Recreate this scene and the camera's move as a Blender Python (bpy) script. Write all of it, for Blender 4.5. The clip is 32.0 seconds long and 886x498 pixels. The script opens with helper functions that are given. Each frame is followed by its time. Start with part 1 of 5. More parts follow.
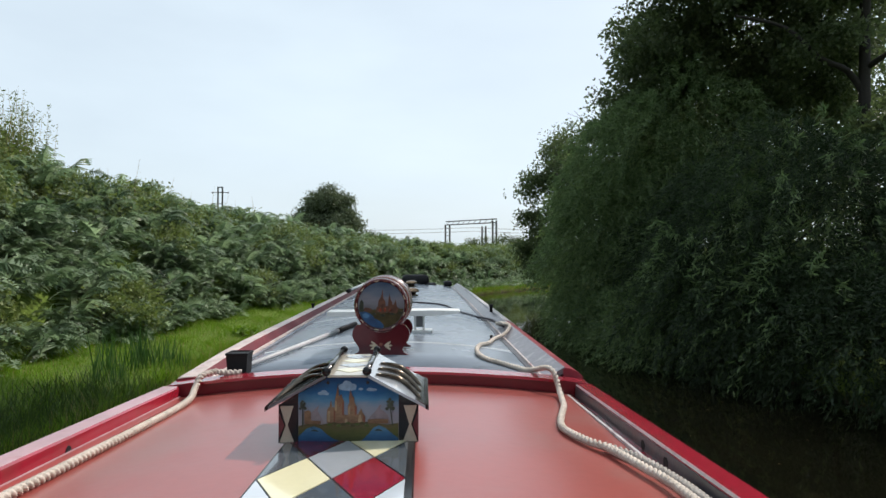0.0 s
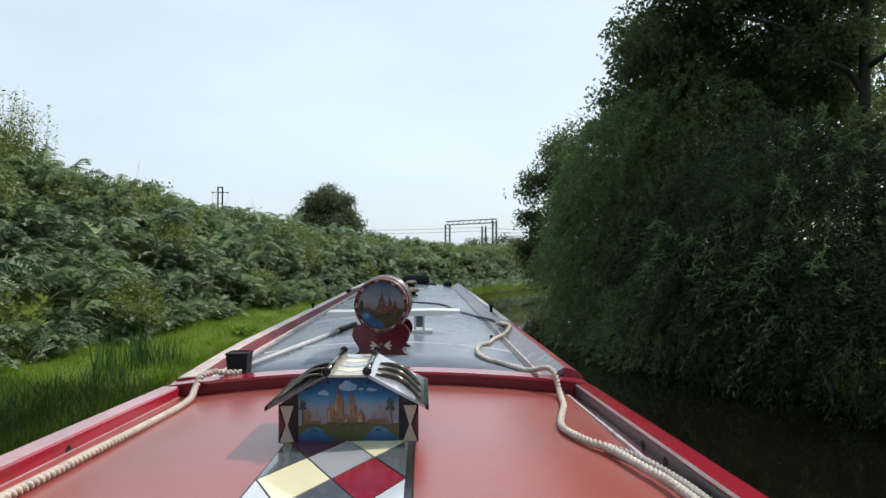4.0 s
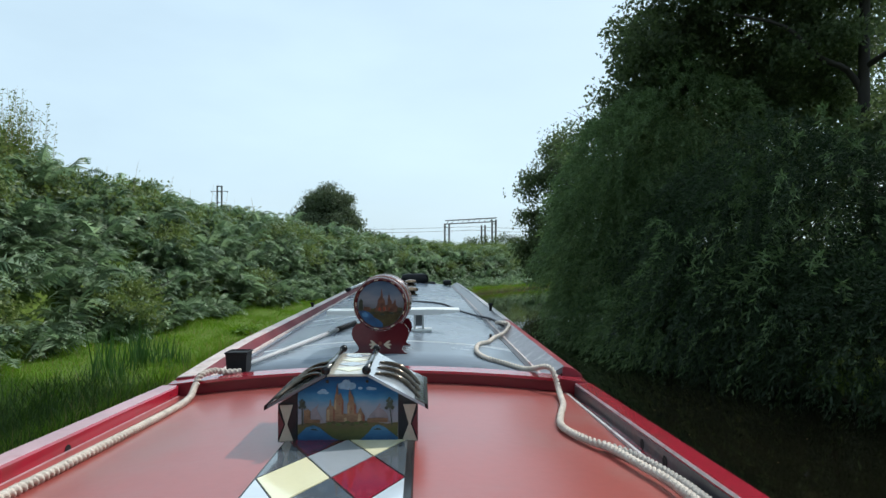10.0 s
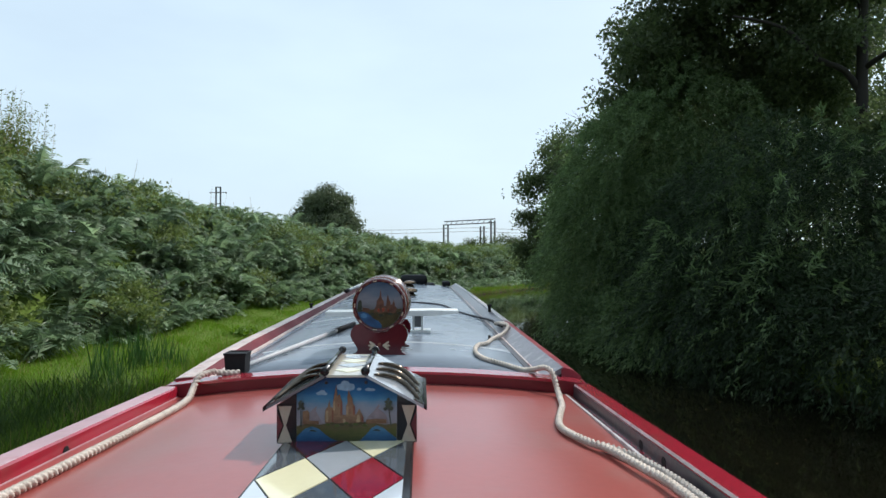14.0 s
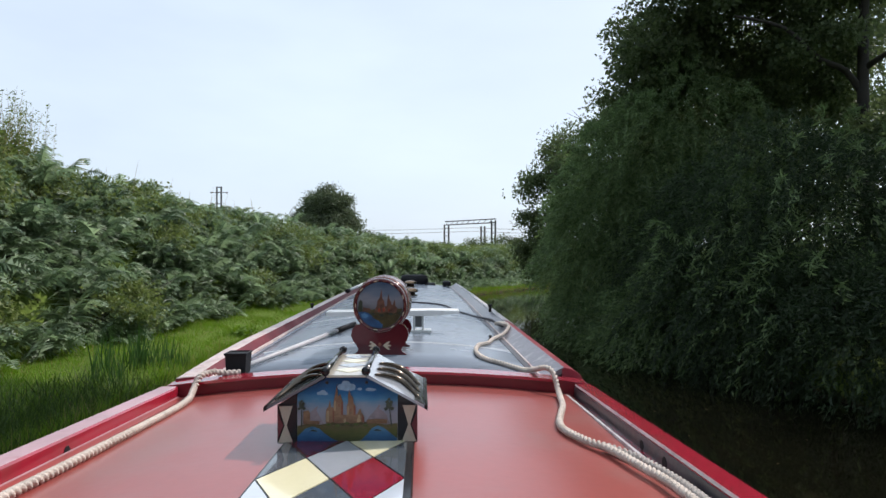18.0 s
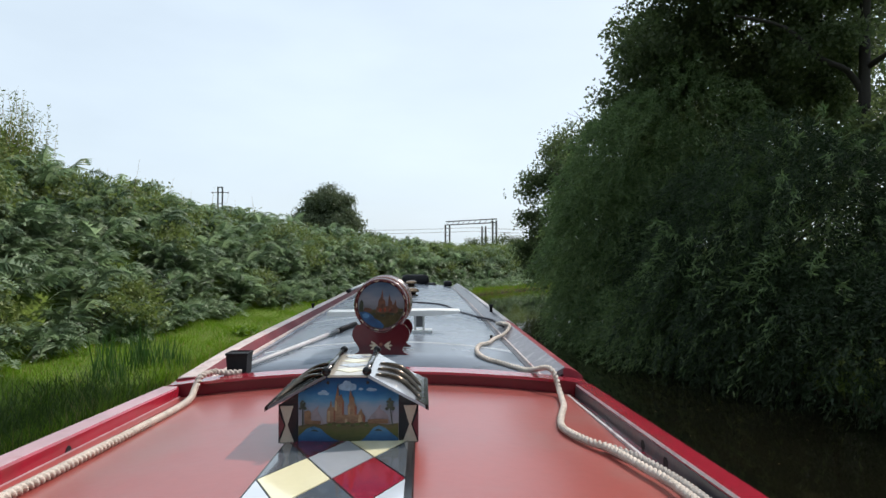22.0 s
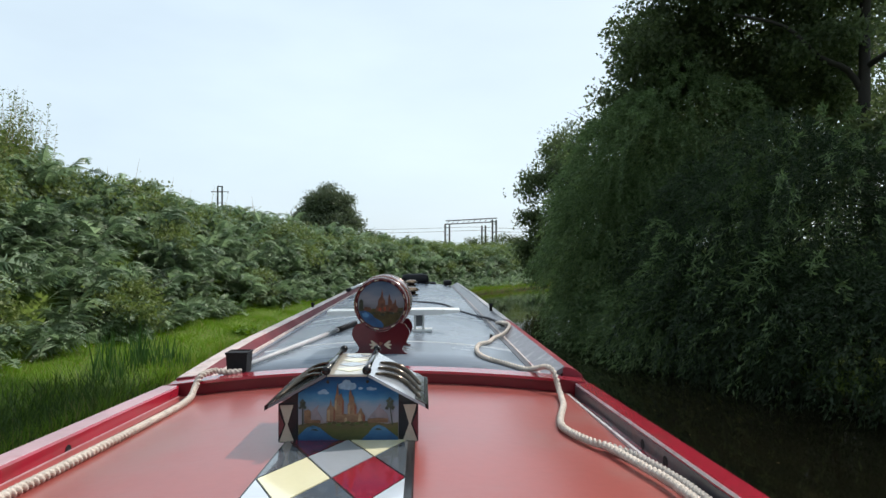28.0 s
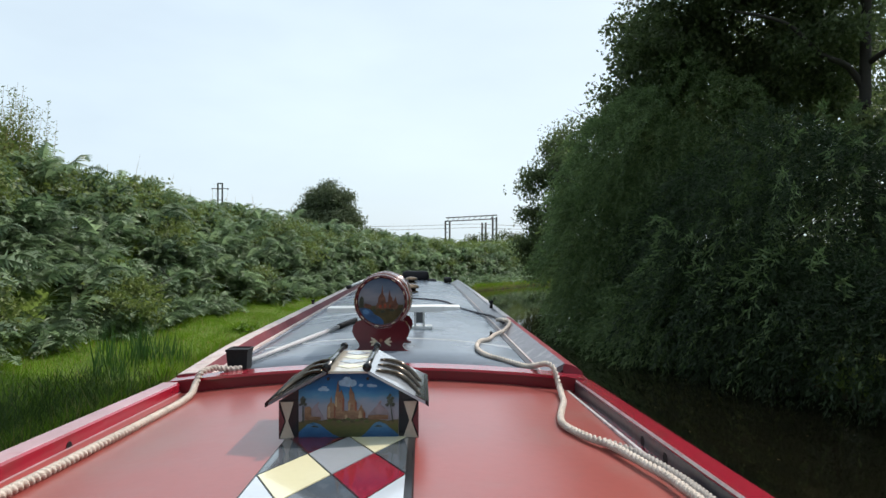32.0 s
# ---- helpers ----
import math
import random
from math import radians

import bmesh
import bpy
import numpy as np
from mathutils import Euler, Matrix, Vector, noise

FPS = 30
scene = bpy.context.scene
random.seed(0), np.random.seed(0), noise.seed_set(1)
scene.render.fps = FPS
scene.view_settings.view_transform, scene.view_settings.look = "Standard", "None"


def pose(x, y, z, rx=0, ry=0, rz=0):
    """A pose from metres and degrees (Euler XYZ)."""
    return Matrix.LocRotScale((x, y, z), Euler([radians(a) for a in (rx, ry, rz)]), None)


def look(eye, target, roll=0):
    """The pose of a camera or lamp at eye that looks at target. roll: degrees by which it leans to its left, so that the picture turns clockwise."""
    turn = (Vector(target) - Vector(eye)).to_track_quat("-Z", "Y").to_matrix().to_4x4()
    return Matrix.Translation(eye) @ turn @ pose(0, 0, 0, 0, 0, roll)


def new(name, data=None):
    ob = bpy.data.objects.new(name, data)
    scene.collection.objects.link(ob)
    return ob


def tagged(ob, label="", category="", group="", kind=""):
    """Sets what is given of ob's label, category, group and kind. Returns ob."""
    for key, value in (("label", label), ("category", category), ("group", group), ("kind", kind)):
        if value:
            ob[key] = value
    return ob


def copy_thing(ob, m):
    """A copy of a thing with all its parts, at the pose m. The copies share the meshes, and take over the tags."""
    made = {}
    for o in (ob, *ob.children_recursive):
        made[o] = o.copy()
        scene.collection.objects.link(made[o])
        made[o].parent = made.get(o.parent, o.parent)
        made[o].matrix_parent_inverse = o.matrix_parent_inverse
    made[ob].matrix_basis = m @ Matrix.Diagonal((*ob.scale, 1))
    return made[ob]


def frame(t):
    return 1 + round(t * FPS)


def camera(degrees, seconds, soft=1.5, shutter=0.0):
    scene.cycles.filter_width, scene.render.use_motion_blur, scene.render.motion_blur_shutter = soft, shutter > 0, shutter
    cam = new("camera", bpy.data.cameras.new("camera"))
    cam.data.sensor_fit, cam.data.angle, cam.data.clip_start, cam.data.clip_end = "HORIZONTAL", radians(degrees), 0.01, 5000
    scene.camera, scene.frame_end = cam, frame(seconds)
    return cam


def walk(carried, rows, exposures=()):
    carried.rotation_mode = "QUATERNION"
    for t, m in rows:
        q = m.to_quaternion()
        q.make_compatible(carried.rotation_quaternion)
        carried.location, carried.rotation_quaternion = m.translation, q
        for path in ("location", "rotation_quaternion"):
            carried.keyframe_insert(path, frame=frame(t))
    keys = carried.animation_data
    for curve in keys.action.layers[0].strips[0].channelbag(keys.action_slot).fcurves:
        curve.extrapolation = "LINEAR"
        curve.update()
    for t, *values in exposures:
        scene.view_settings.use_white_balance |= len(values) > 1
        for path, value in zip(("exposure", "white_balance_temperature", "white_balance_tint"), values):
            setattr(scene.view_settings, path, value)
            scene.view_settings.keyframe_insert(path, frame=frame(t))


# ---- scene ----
# The camera rides on a narrowboat; boat and canal are built as they stand in the middle of the ride.
cam = camera(70.0, 32.0, soft=1.5)
YAW, PITCH, ROLL, EYE = -2.046, 0.563, 0.0, (0.0, 0.0, 1.95)
# seconds, small turn to the left, small turn upwards (degrees)
SWAY = [(0, .153, 0), (3.5, .153, 0), (6.5, .150, 0), (8, .125, -.01), (8.5, .105, -.05), (9, .10, 0), (9.5, .10, .04),
        (10, .10, .09), (10.5, .10, .15), (11.5, .085, .15), (12, .03, .15), (12.5, .005, .07), (13, 0, 0), (14.5, 0, 0),
        (16.5, .02, 0), (18, .06, 0), (19, .075, 0), (20, .075, .05), (20.5, .08, .04), (21, .085, 0), (22, .15, 0),
        (23, .08, 0), (24, .06, 0), (24.5, .03, 0), (25.5, .075, 0), (27.5, .13, .08), (28.5, .15, .06), (29, .175, .10),
        (29.5, .17, .14), (30, .165, .215), (30.5, .165, .27), (31, .165, .34), (31.5, .165, .36), (32, .155, .34)]
walk(cam, [(t, pose(*EYE, 90 + PITCH - up, ROLL, YAW + turn)) for t, turn, up in SWAY],
     exposures=[(0, 0.0, 6800, 13), (3, 0.0, 6750, 13), (7, 0.0, 6550, 10), (11, -0.05, 6150, 5), (14, 0.0, 6350, 10), (18, 0.03, 6550, 17), (20, 0.03, 6850, 17), (22, 0.02, 6700, 14), (25, 0.04, 6600, 11), (32, 0.05, 6700, 12)])

# ---- light ----
SUN_AZ, SUN_EL = radians(54), radians(48)
world = bpy.data.worlds.new("world")
scene.world = world
world.use_nodes = True
wn, wl = world.node_tree.nodes, world.node_tree.links
sky = wn.new("ShaderNodeTexSky")
sky.sky_type, sky.sun_disc = "NISHITA", False
sky.sun_elevation, sky.sun_rotation = SUN_EL, SUN_AZ
sky.air_density, sky.dust_density, sky.ozone_density = 1.0, 2.5, 1.5
haze = wn.new("ShaderNodeMix")
haze.data_type = "RGBA"
coord = wn.new("ShaderNodeTexCoord")
stretch = wn.new("ShaderNodeMapping")
stretch.inputs["Scale"].default_value = (1.0, 1.0, 3.0)
cloud = wn.new("ShaderNodeTexNoise")
cloud.inputs["Scale"].default_value, cloud.inputs["Detail"].default_value = 1.6, 5
veil = wn.new("ShaderNodeMapRange")
veil.inputs["From Min"].default_value, veil.inputs["From Max"].default_value = 0.35, 0.75
veil.inputs["To Min"].default_value, veil.inputs["To Max"].default_value = 0.62, 0.86
wl.new(coord.outputs["Generated"], stretch.inputs["Vector"])
wl.new(stretch.outputs["Vector"], cloud.inputs["Vector"])
wl.new(cloud.outputs["Fac"], veil.inputs["Value"])
wl.new(veil.outputs["Result"], haze.inputs["Factor"])
wl.new(sky.outputs["Color"], haze.inputs["A"])
haze.inputs["B"].default_value = (7.2, 8.8, 9.9, 1)
wl.new(haze.outputs["Result"], wn["Background"].inputs["Color"])
wn["Background"].inputs["Strength"].default_value = 0.118
sun = new("sun", bpy.data.lights.new("sun", "SUN"))
sun.data.energy, sun.data.angle, sun.data.color = 3.8, radians(0.6), (1.0, 0.95, 0.87)
toward = Vector((math.sin(SUN_AZ) * math.cos(SUN_EL), math.cos(SUN_AZ) * math.cos(SUN_EL), math.sin(SUN_EL)))
sun.matrix_world = look(toward * 60, (0, 0, 0))


# ---- materials ----
def material(name, color, rough=0.6, metal=0.0, vary=0.25, scale=6.0, fine=60.0, bump=0.15, dirt=None, coat=0.0, spec=0.5, per_piece=0.0, coat_rough=0.12):
    """Paint, metal, wood or earth: colour that varies at two scales, relief, and stains of the dirt colour."""
    m = bpy.data.materials.new(name)
    m.use_nodes = True
    n, l = m.node_tree.nodes, m.node_tree.links
    b = n["Principled BSDF"]
    b.inputs["Metallic"].default_value, b.inputs["Coat Weight"].default_value = metal, coat
    b.inputs["Specular IOR Level"].default_value, b.inputs["Coat Roughness"].default_value = spec, coat_rough
    co = n.new("ShaderNodeTexCoord")
    big, small = n.new("ShaderNodeTexNoise"), n.new("ShaderNodeTexNoise")
    big.inputs["Scale"].default_value, big.inputs["Detail"].default_value = scale, 4
    small.inputs["Scale"].default_value, small.inputs["Detail"].default_value = fine, 3
    l.new(co.outputs["Object"], big.inputs["Vector"])
    l.new(co.outputs["Object"], small.inputs["Vector"])
    ramp = n.new("ShaderNodeValToRGB")
    dark = [c * (1 - vary) for c in color] + [1]
    light = [min(1, c * (1 + vary)) for c in color] + [1]
    ramp.color_ramp.elements[0].position, ramp.color_ramp.elements[1].position = 0.3, 0.7
    ramp.color_ramp.elements[0].color, ramp.color_ramp.elements[1].color = dark, light
    both = n.new("ShaderNodeMath")
    both.operation = "MULTIPLY_ADD"
    both.inputs[1].default_value = 0.35
    half = n.new("ShaderNodeMath")
    half.operation = "MULTIPLY"
    half.inputs[1].default_value = 0.65
    l.new(big.outputs["Fac"], half.inputs[0])
    l.new(small.outputs["Fac"], both.inputs[0])
    l.new(half.outputs[0], both.inputs[2])
    l.new(both.outputs[0], ramp.inputs["Fac"])
    out = ramp.outputs["Color"]
    if per_piece:
        info, hue = n.new("ShaderNodeObjectInfo"), n.new("ShaderNodeHueSaturation")
        span = n.new("ShaderNodeMapRange")
        span.inputs["To Min"].default_value, span.inputs["To Max"].default_value = 1 - per_piece, 1 + per_piece
        l.new(info.outputs["Random"], span.inputs["Value"])
        l.new(span.outputs["Result"], hue.inputs["Value"])
        l.new(out, hue.inputs["Color"])
        out = hue.outputs["Color"]
    if dirt:
        spots, mix, lim = n.new("ShaderNodeTexNoise"), n.new("ShaderNodeMix"), n.new("ShaderNodeMapRange")
        mix.data_type = "RGBA"
        spots.inputs["Scale"].default_value, spots.inputs["Detail"].default_value = scale * 2.3, 8
        lim.inputs["From Min"].default_value, lim.inputs["From Max"].default_value = 0.55, 0.75
        lim.inputs["To Max"].default_value = 0.7
        l.new(co.outputs["Object"], spots.inputs["Vector"])
        l.new(spots.outputs["Fac"], lim.inputs["Value"])
        l.new(lim.outputs["Result"], mix.inputs["Factor"])
        l.new(out, mix.inputs["A"])
        mix.inputs["B"].default_value = (*dirt, 1)
        out = mix.outputs["Result"]
    l.new(out, b.inputs["Base Color"])
    rr = n.new("ShaderNodeMapRange")
    rr.inputs["To Min"].default_value, rr.inputs["To Max"].default_value = max(0.02, rough * 0.75), min(1, rough * 1.25)
    l.new(big.outputs["Fac"], rr.inputs["Value"])
    l.new(rr.outputs["Result"], b.inputs["Roughness"])
    if bump:
        bp = n.new("ShaderNodeBump")
        bp.inputs["Strength"].default_value, bp.inputs["Distance"].default_value = bump, 0.01
        l.new(small.outputs["Fac"], bp.inputs["Height"])
        l.new(bp.outputs["Normal"], b.inputs["Normal"])
    return m


def leaf_material(name, dark, light, rough=0.55, through_light=0.35, tip=None, spec=0.35):
    """Foliage: each leaf its own shade, patches of other shade, light coming through."""
    m = bpy.data.materials.new(name)
    m.use_nodes = True
    n, l = m.node_tree.nodes, m.node_tree.links
    b = n["Principled BSDF"]
    geo, co, patch = n.new("ShaderNodeNewGeometry"), n.new("ShaderNodeTexCoord"), n.new("ShaderNodeTexNoise")
    patch.inputs["Scale"].default_value, patch.inputs["Detail"].default_value = 0.9, 3
    l.new(co.outputs["Object"], patch.inputs["Vector"])
    add = n.new("ShaderNodeMath")
    add.operation = "MULTIPLY_ADD"
    add.inputs[1].default_value = 0.45
    half = n.new("ShaderNodeMath")
    half.operation = "MULTIPLY"
    half.inputs[1].default_value = 0.6
    l.new(patch.outputs["Fac"], half.inputs[0])
    l.new(geo.outputs["Random Per Island"], add.inputs[0])
    l.new(half.outputs[0], add.inputs[2])
    ramp = n.new("ShaderNodeValToRGB")
    e = ramp.color_ramp.elements
    e[0].position, e[1].position = 0.15, 0.85
    e[0].color, e[1].color = (*dark, 1), (*light, 1)
    if tip:
        k = e.new(0.97)
        k.color = (*tip, 1)
    l.new(add.outputs[0], ramp.inputs["Fac"])
    l.new(ramp.outputs["Color"], b.inputs["Base Color"])
    b.inputs["Roughness"].default_value = rough
    b.inputs["Specular IOR Level"].default_value = spec
    tr, mx = n.new("ShaderNodeBsdfTranslucent"), n.new("ShaderNodeMixShader")
    bright = n.new("ShaderNodeHueSaturation")
    bright.inputs["Value"].default_value, bright.inputs["Saturation"].default_value = 1.3, 1.15
    l.new(ramp.outputs["Color"], bright.inputs["Color"])
    l.new(bright.outputs["Color"], tr.inputs["Color"])
    mx.inputs[0].default_value = through_light
    l.new(b.outputs[0], mx.inputs[1])
    l.new(tr.outputs[0], mx.inputs[2])
    l.new(mx.outputs[0], n["Material Output"].inputs["Surface"])
    return m


def painted_scene(name, z0, z1, stops, blot=0.35, scale=14.0, rough=0.3):
    """Brushed artist's paint that changes colour up the picture, with uneven strokes."""
    m = bpy.data.materials.new(name)
    m.use_nodes = True
    n, l = m.node_tree.nodes, m.node_tree.links
    b = n["Principled BSDF"]
    b.inputs["Roughness"].default_value, b.inputs["Specular IOR Level"].default_value = rough, 0.18
    co, sep, stroke = n.new("ShaderNodeTexCoord"), n.new("ShaderNodeSeparateXYZ"), n.new("ShaderNodeTexNoise")
    flatter = n.new("ShaderNodeMapping")
    flatter.inputs["Scale"].default_value = (1.0, 1.0, 2.4)
    stroke.inputs["Scale"].default_value, stroke.inputs["Detail"].default_value = scale, 5
    l.new(co.outputs["Object"], sep.inputs[0])
    l.new(co.outputs["Object"], flatter.inputs["Vector"])
    l.new(flatter.outputs["Vector"], stroke.inputs["Vector"])
    up, uneven = n.new("ShaderNodeMapRange"), n.new("ShaderNodeMath")
    up.inputs["From Min"].default_value, up.inputs["From Max"].default_value = z0, z1
    uneven.operation = "MULTIPLY_ADD"
    uneven.inputs[1].default_value = blot
    lower = n.new("ShaderNodeMath")
    lower.inputs[1].default_value = -blot / 2
    l.new(sep.outputs["Z"], up.inputs["Value"])
    l.new(up.outputs["Result"], lower.inputs[0])
    l.new(stroke.outputs["Fac"], uneven.inputs[0])
    l.new(lower.outputs[0], uneven.inputs[2])
    ramp = n.new("ShaderNodeValToRGB")
    e = ramp.color_ramp.elements
    e[0].position, e[0].color = stops[0][0], (*stops[0][1], 1)
    e[1].position, e[1].color = stops[-1][0], (*stops[-1][1], 1)
    for at, c in stops[1:-1]:
        k = e.new(at)
        k.color = (*c, 1)
    l.new(uneven.outputs[0], ramp.inputs["Fac"])
    l.new(ramp.outputs["Color"], b.inputs["Base Color"])
    return m


BOX_SKY = painted_scene("painted sky from haze to deep blue", 0.06, 0.20, ((0.0, (0.29, 0.26, 0.285)), (0.34, (0.23, 0.255, 0.32)), (0.50, (0.075, 0.21, 0.35)), (0.66, (0.018, 0.115, 0.27)), (1.0, (0.008, 0.045, 0.14))), 0.30, 16)
BOX_LAKE = painted_scene("painted lake water", 0.0, 0.06, ((0.0, (0.014, 0.045, 0.115)), (0.45, (0.030, 0.100, 0.215)), (0.75, (0.065, 0.155, 0.265)), (1.0, (0.015, 0.045, 0.075))), 0.5, 40)
BOX_MEADOW = painted_scene("painted meadow and bank", 0.0, 0.07, ((0.0, (0.035, 0.045, 0.022)), (0.5, (0.085, 0.085, 0.028)), (0.8, (0.115, 0.085, 0.045)), (1.0, (0.05, 0.055, 0.025))), 0.7, 45)
BOX_CASTLE = painted_scene("painted castle in tan and rust", 0.06, 0.18, ((0.0, (0.15, 0.080, 0.050)), (0.30, (0.26, 0.155, 0.095)), (0.60, (0.20, 0.110, 0.070)), (1.0, (0.09, 0.050, 0.045))), 0.8, 60)
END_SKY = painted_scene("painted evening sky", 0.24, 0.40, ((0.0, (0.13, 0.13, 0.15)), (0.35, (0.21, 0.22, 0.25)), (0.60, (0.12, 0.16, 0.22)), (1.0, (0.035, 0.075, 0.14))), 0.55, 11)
# slate-grey: painted shade on the rail face, grime in the gutter, dark line
SHADE_AND_GRIME = material("slate-grey for rail shade and gutter grime", (0.060, 0.058, 0.068), 0.34, vary=0.3, scale=5, fine=50, bump=0.1, dirt=(0.12, 0.06, 0.055))
# pale paint that serves for worn edges and for painted highlights
PALE_SHEEN_WEAR = material("chalky paint for worn edges and sheen", (0.57, 0.48, 0.45), 0.5, vary=0.3, scale=9, fine=60, bump=0.05, dirt=(0.34, 0.06, 0.07))
RED = material("matt red roof paint", (0.300, 0.062, 0.052), 0.34, vary=0.10, scale=1.4, fine=30, bump=0.03, coat=0.5, coat_rough=0.22, dirt=(0.27, 0.10, 0.085))
CRIMSON = material("glossy crimson coachwork paint", (0.35, 0.014, 0.034), 0.20, vary=0.12, scale=3, fine=40, bump=0.02, coat=1.0, dirt=(0.26, 0.04, 0.045))
STEP_GLOSS = material("high-gloss crimson paint", (0.30, 0.02, 0.035), 0.2, vary=0.12, scale=3, fine=40, bump=0.01, coat=1.0, coat_rough=0.12, spec=0.6)
# crimson darkened to carry the shade under the step's lip
SHADED_CRIMSON = material("crimson coachwork paint darkened for shade", (0.15, 0.008, 0.014), 0.3, vary=0.15, scale=3, bump=0.02)
MAROON = material("maroon stand paint", (0.085, 0.009, 0.014), 0.18, vary=0.15, scale=8, bump=0.015, coat=0.45, coat_rough=0.05)
GREY = material("blue-grey roof paint", (0.172, 0.206, 0.250), 0.26, vary=0.12, scale=1.6, fine=26, bump=0.03, dirt=(0.11, 0.125, 0.14))
SEAM = material("pale weld seam paint", (0.42, 0.45, 0.47), 0.4, vary=0.2, scale=9)
HULL = material("black hull blacking", (0.012, 0.012, 0.013), 0.5, vary=0.3, scale=4, dirt=(0.03, 0.022, 0.016))
SIDE = material("dark green cabin side paint", (0.02, 0.05, 0.03), 0.2, vary=0.1, coat=0.5)
RAIL_RED = material("scuffed crimson handrail paint", (0.22, 0.016, 0.032), 0.42, vary=0.2, scale=4, fine=40, bump=0.04, spec=0.35, coat=0.15, dirt=(0.34, 0.16, 0.16))
DULL_RED = material("dulled crimson paint", (0.13, 0.012, 0.022), 0.55, vary=0.2, scale=4, fine=40, bump=0.03, spec=0.3, dirt=(0.27, 0.055, 0.065))
# pink for the sky's reflection on the rail top and a worn line
PINK_SHEEN_WEAR = material("pink rail paint for sky sheen and wear", (0.46, 0.30, 0.33), 0.35, vary=0.16, scale=5, fine=50, bump=0.04, dirt=(0.34, 0.10, 0.12))
BARE = material("weathered pale grey paint", (0.50, 0.48, 0.48), 0.45, vary=0.25, scale=6, fine=50, bump=0.06, dirt=(0.20, 0.13, 0.14))
RIDGE = material("aged ivory gloss paint", (0.50, 0.47, 0.40), 0.2, vary=0.08, bump=0.0, coat=0.4, coat_rough=0.05)
# lilac-grey holds the sky's sheen on the right inner slope, besides weathering
LILAC = material("lilac-grey rail paint for sky sheen and weathering", (0.16, 0.152, 0.172), 0.40, vary=0.45, scale=5, fine=45, bump=0.05, coat=0.2, dirt=(0.46, 0.43, 0.43))
ROPE = material("off-white laid rope", (0.60, 0.53, 0.465), 0.9, vary=0.18, scale=14, fine=240, bump=0.5, dirt=(0.34, 0.29, 0.23))
OLD_ROPE = material("weathered grey rope", (0.40, 0.37, 0.34), 0.9, vary=0.2, scale=14, fine=240, bump=0.5)
BLACK = material("black rubber", (0.010, 0.010, 0.012), 0.6, vary=0.3, scale=12, spec=0.25)
BLACK_GLOSS = material("black gloss paint", (0.008, 0.008, 0.010), 0.22, vary=0.2, coat=0.1, bump=0.0, spec=0.3)
WHITE = material("white gloss paint", (0.74, 0.75, 0.74), 0.3, vary=0.06, scale=5, dirt=(0.55, 0.55, 0.52))
POLE_PAINT = material("weathered pale pole paint", (0.47, 0.47, 0.49), 0.5, vary=0.12, scale=18)
CREAM = material("cream gloss paint", (0.80, 0.75, 0.50), 0.16, vary=0.05, bump=0.0, coat=0.6, coat_rough=0.03)
TILE_GREY = material("light grey gloss paint", (0.34, 0.37, 0.41), 0.14, vary=0.06, bump=0.0, coat=0.6, coat_rough=0.03)
TILE_SLATE = material("slate grey gloss paint", (0.085, 0.10, 0.115), 0.14, vary=0.08, bump=0.0, coat=0.6, coat_rough=0.03)
TILE_WHITE = material("white tile paint", (0.52, 0.57, 0.63), 0.14, vary=0.05, bump=0.0, coat=0.6, coat_rough=0.03)
TILE_RED = material("deep red gloss paint", (0.25, 0.010, 0.026), 0.14, vary=0.08, bump=0.0, coat=0.6, coat_rough=0.03)
# red lozenge paint with the box's dark reflection put into the colour
TILE_RED_MIRRORING = material("red gloss paint darkened as a box reflection", (0.11, 0.008, 0.020), 0.14, vary=0.1, bump=0.0, coat=0.6, coat_rough=0.03)
STONE_PAINT = material("stone coloured paint", (0.55, 0.45, 0.33), 0.3, vary=0.1, bump=0.0)
HOOP = material("dark polished steel hoop", (0.40, 0.31, 0.30), 0.16, metal=1.0, vary=0.25, scale=18, bump=0.02)
TARNISHED = material("tarnished brass", (0.30, 0.21, 0.14), 0.25, metal=1.0, vary=0.3, scale=20, bump=0.02)
GUNMETAL = material("dark polished metal", (0.16, 0.155, 0.15), 0.14, metal=1.0, vary=0.15, scale=20, bump=0.02)
STEEL = material("galvanised steel", (0.20, 0.21, 0.22), 0.5, metal=0.6, vary=0.2, scale=10)
MID_SKY = material("painted middle sky", (0.075, 0.20, 0.36), 0.3, vary=0.2, scale=14, bump=0.0, spec=0.3)
CLOUD = material("painted cloud white", (0.22, 0.33, 0.46), 0.3, vary=0.3, scale=30, bump=0.0, spec=0.3)
CASTLE_RED = material("painted tower red", (0.19, 0.06, 0.035), 0.3, vary=0.3, scale=30, bump=0.0, spec=0.3)
CASTLE_LIGHT = material("painted sunlit stone", (0.33, 0.225, 0.135), 0.3, vary=0.35, scale=40, bump=0.0, spec=0.3)
HILL = material("painted meadow green", (0.07, 0.085, 0.02), 0.3, vary=0.45, scale=24, bump=0.0, spec=0.3)
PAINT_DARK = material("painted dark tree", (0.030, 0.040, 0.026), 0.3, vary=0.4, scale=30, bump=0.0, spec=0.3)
PAINT_TREE = material("painted olive tree", (0.048, 0.060, 0.045), 0.3, vary=0.5, scale=60, bump=0.0, spec=0.3)
MOUNT = material("painted mauve mountain", (0.235, 0.19, 0.215), 0.3, vary=0.25, scale=20, bump=0.0, spec=0.3)
BRONZE = material("dark bronze", (0.115, 0.095, 0.075), 0.22, metal=1.0, vary=0.3, scale=25, bump=0.02)
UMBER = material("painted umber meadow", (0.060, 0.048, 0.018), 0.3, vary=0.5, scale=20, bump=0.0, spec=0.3)
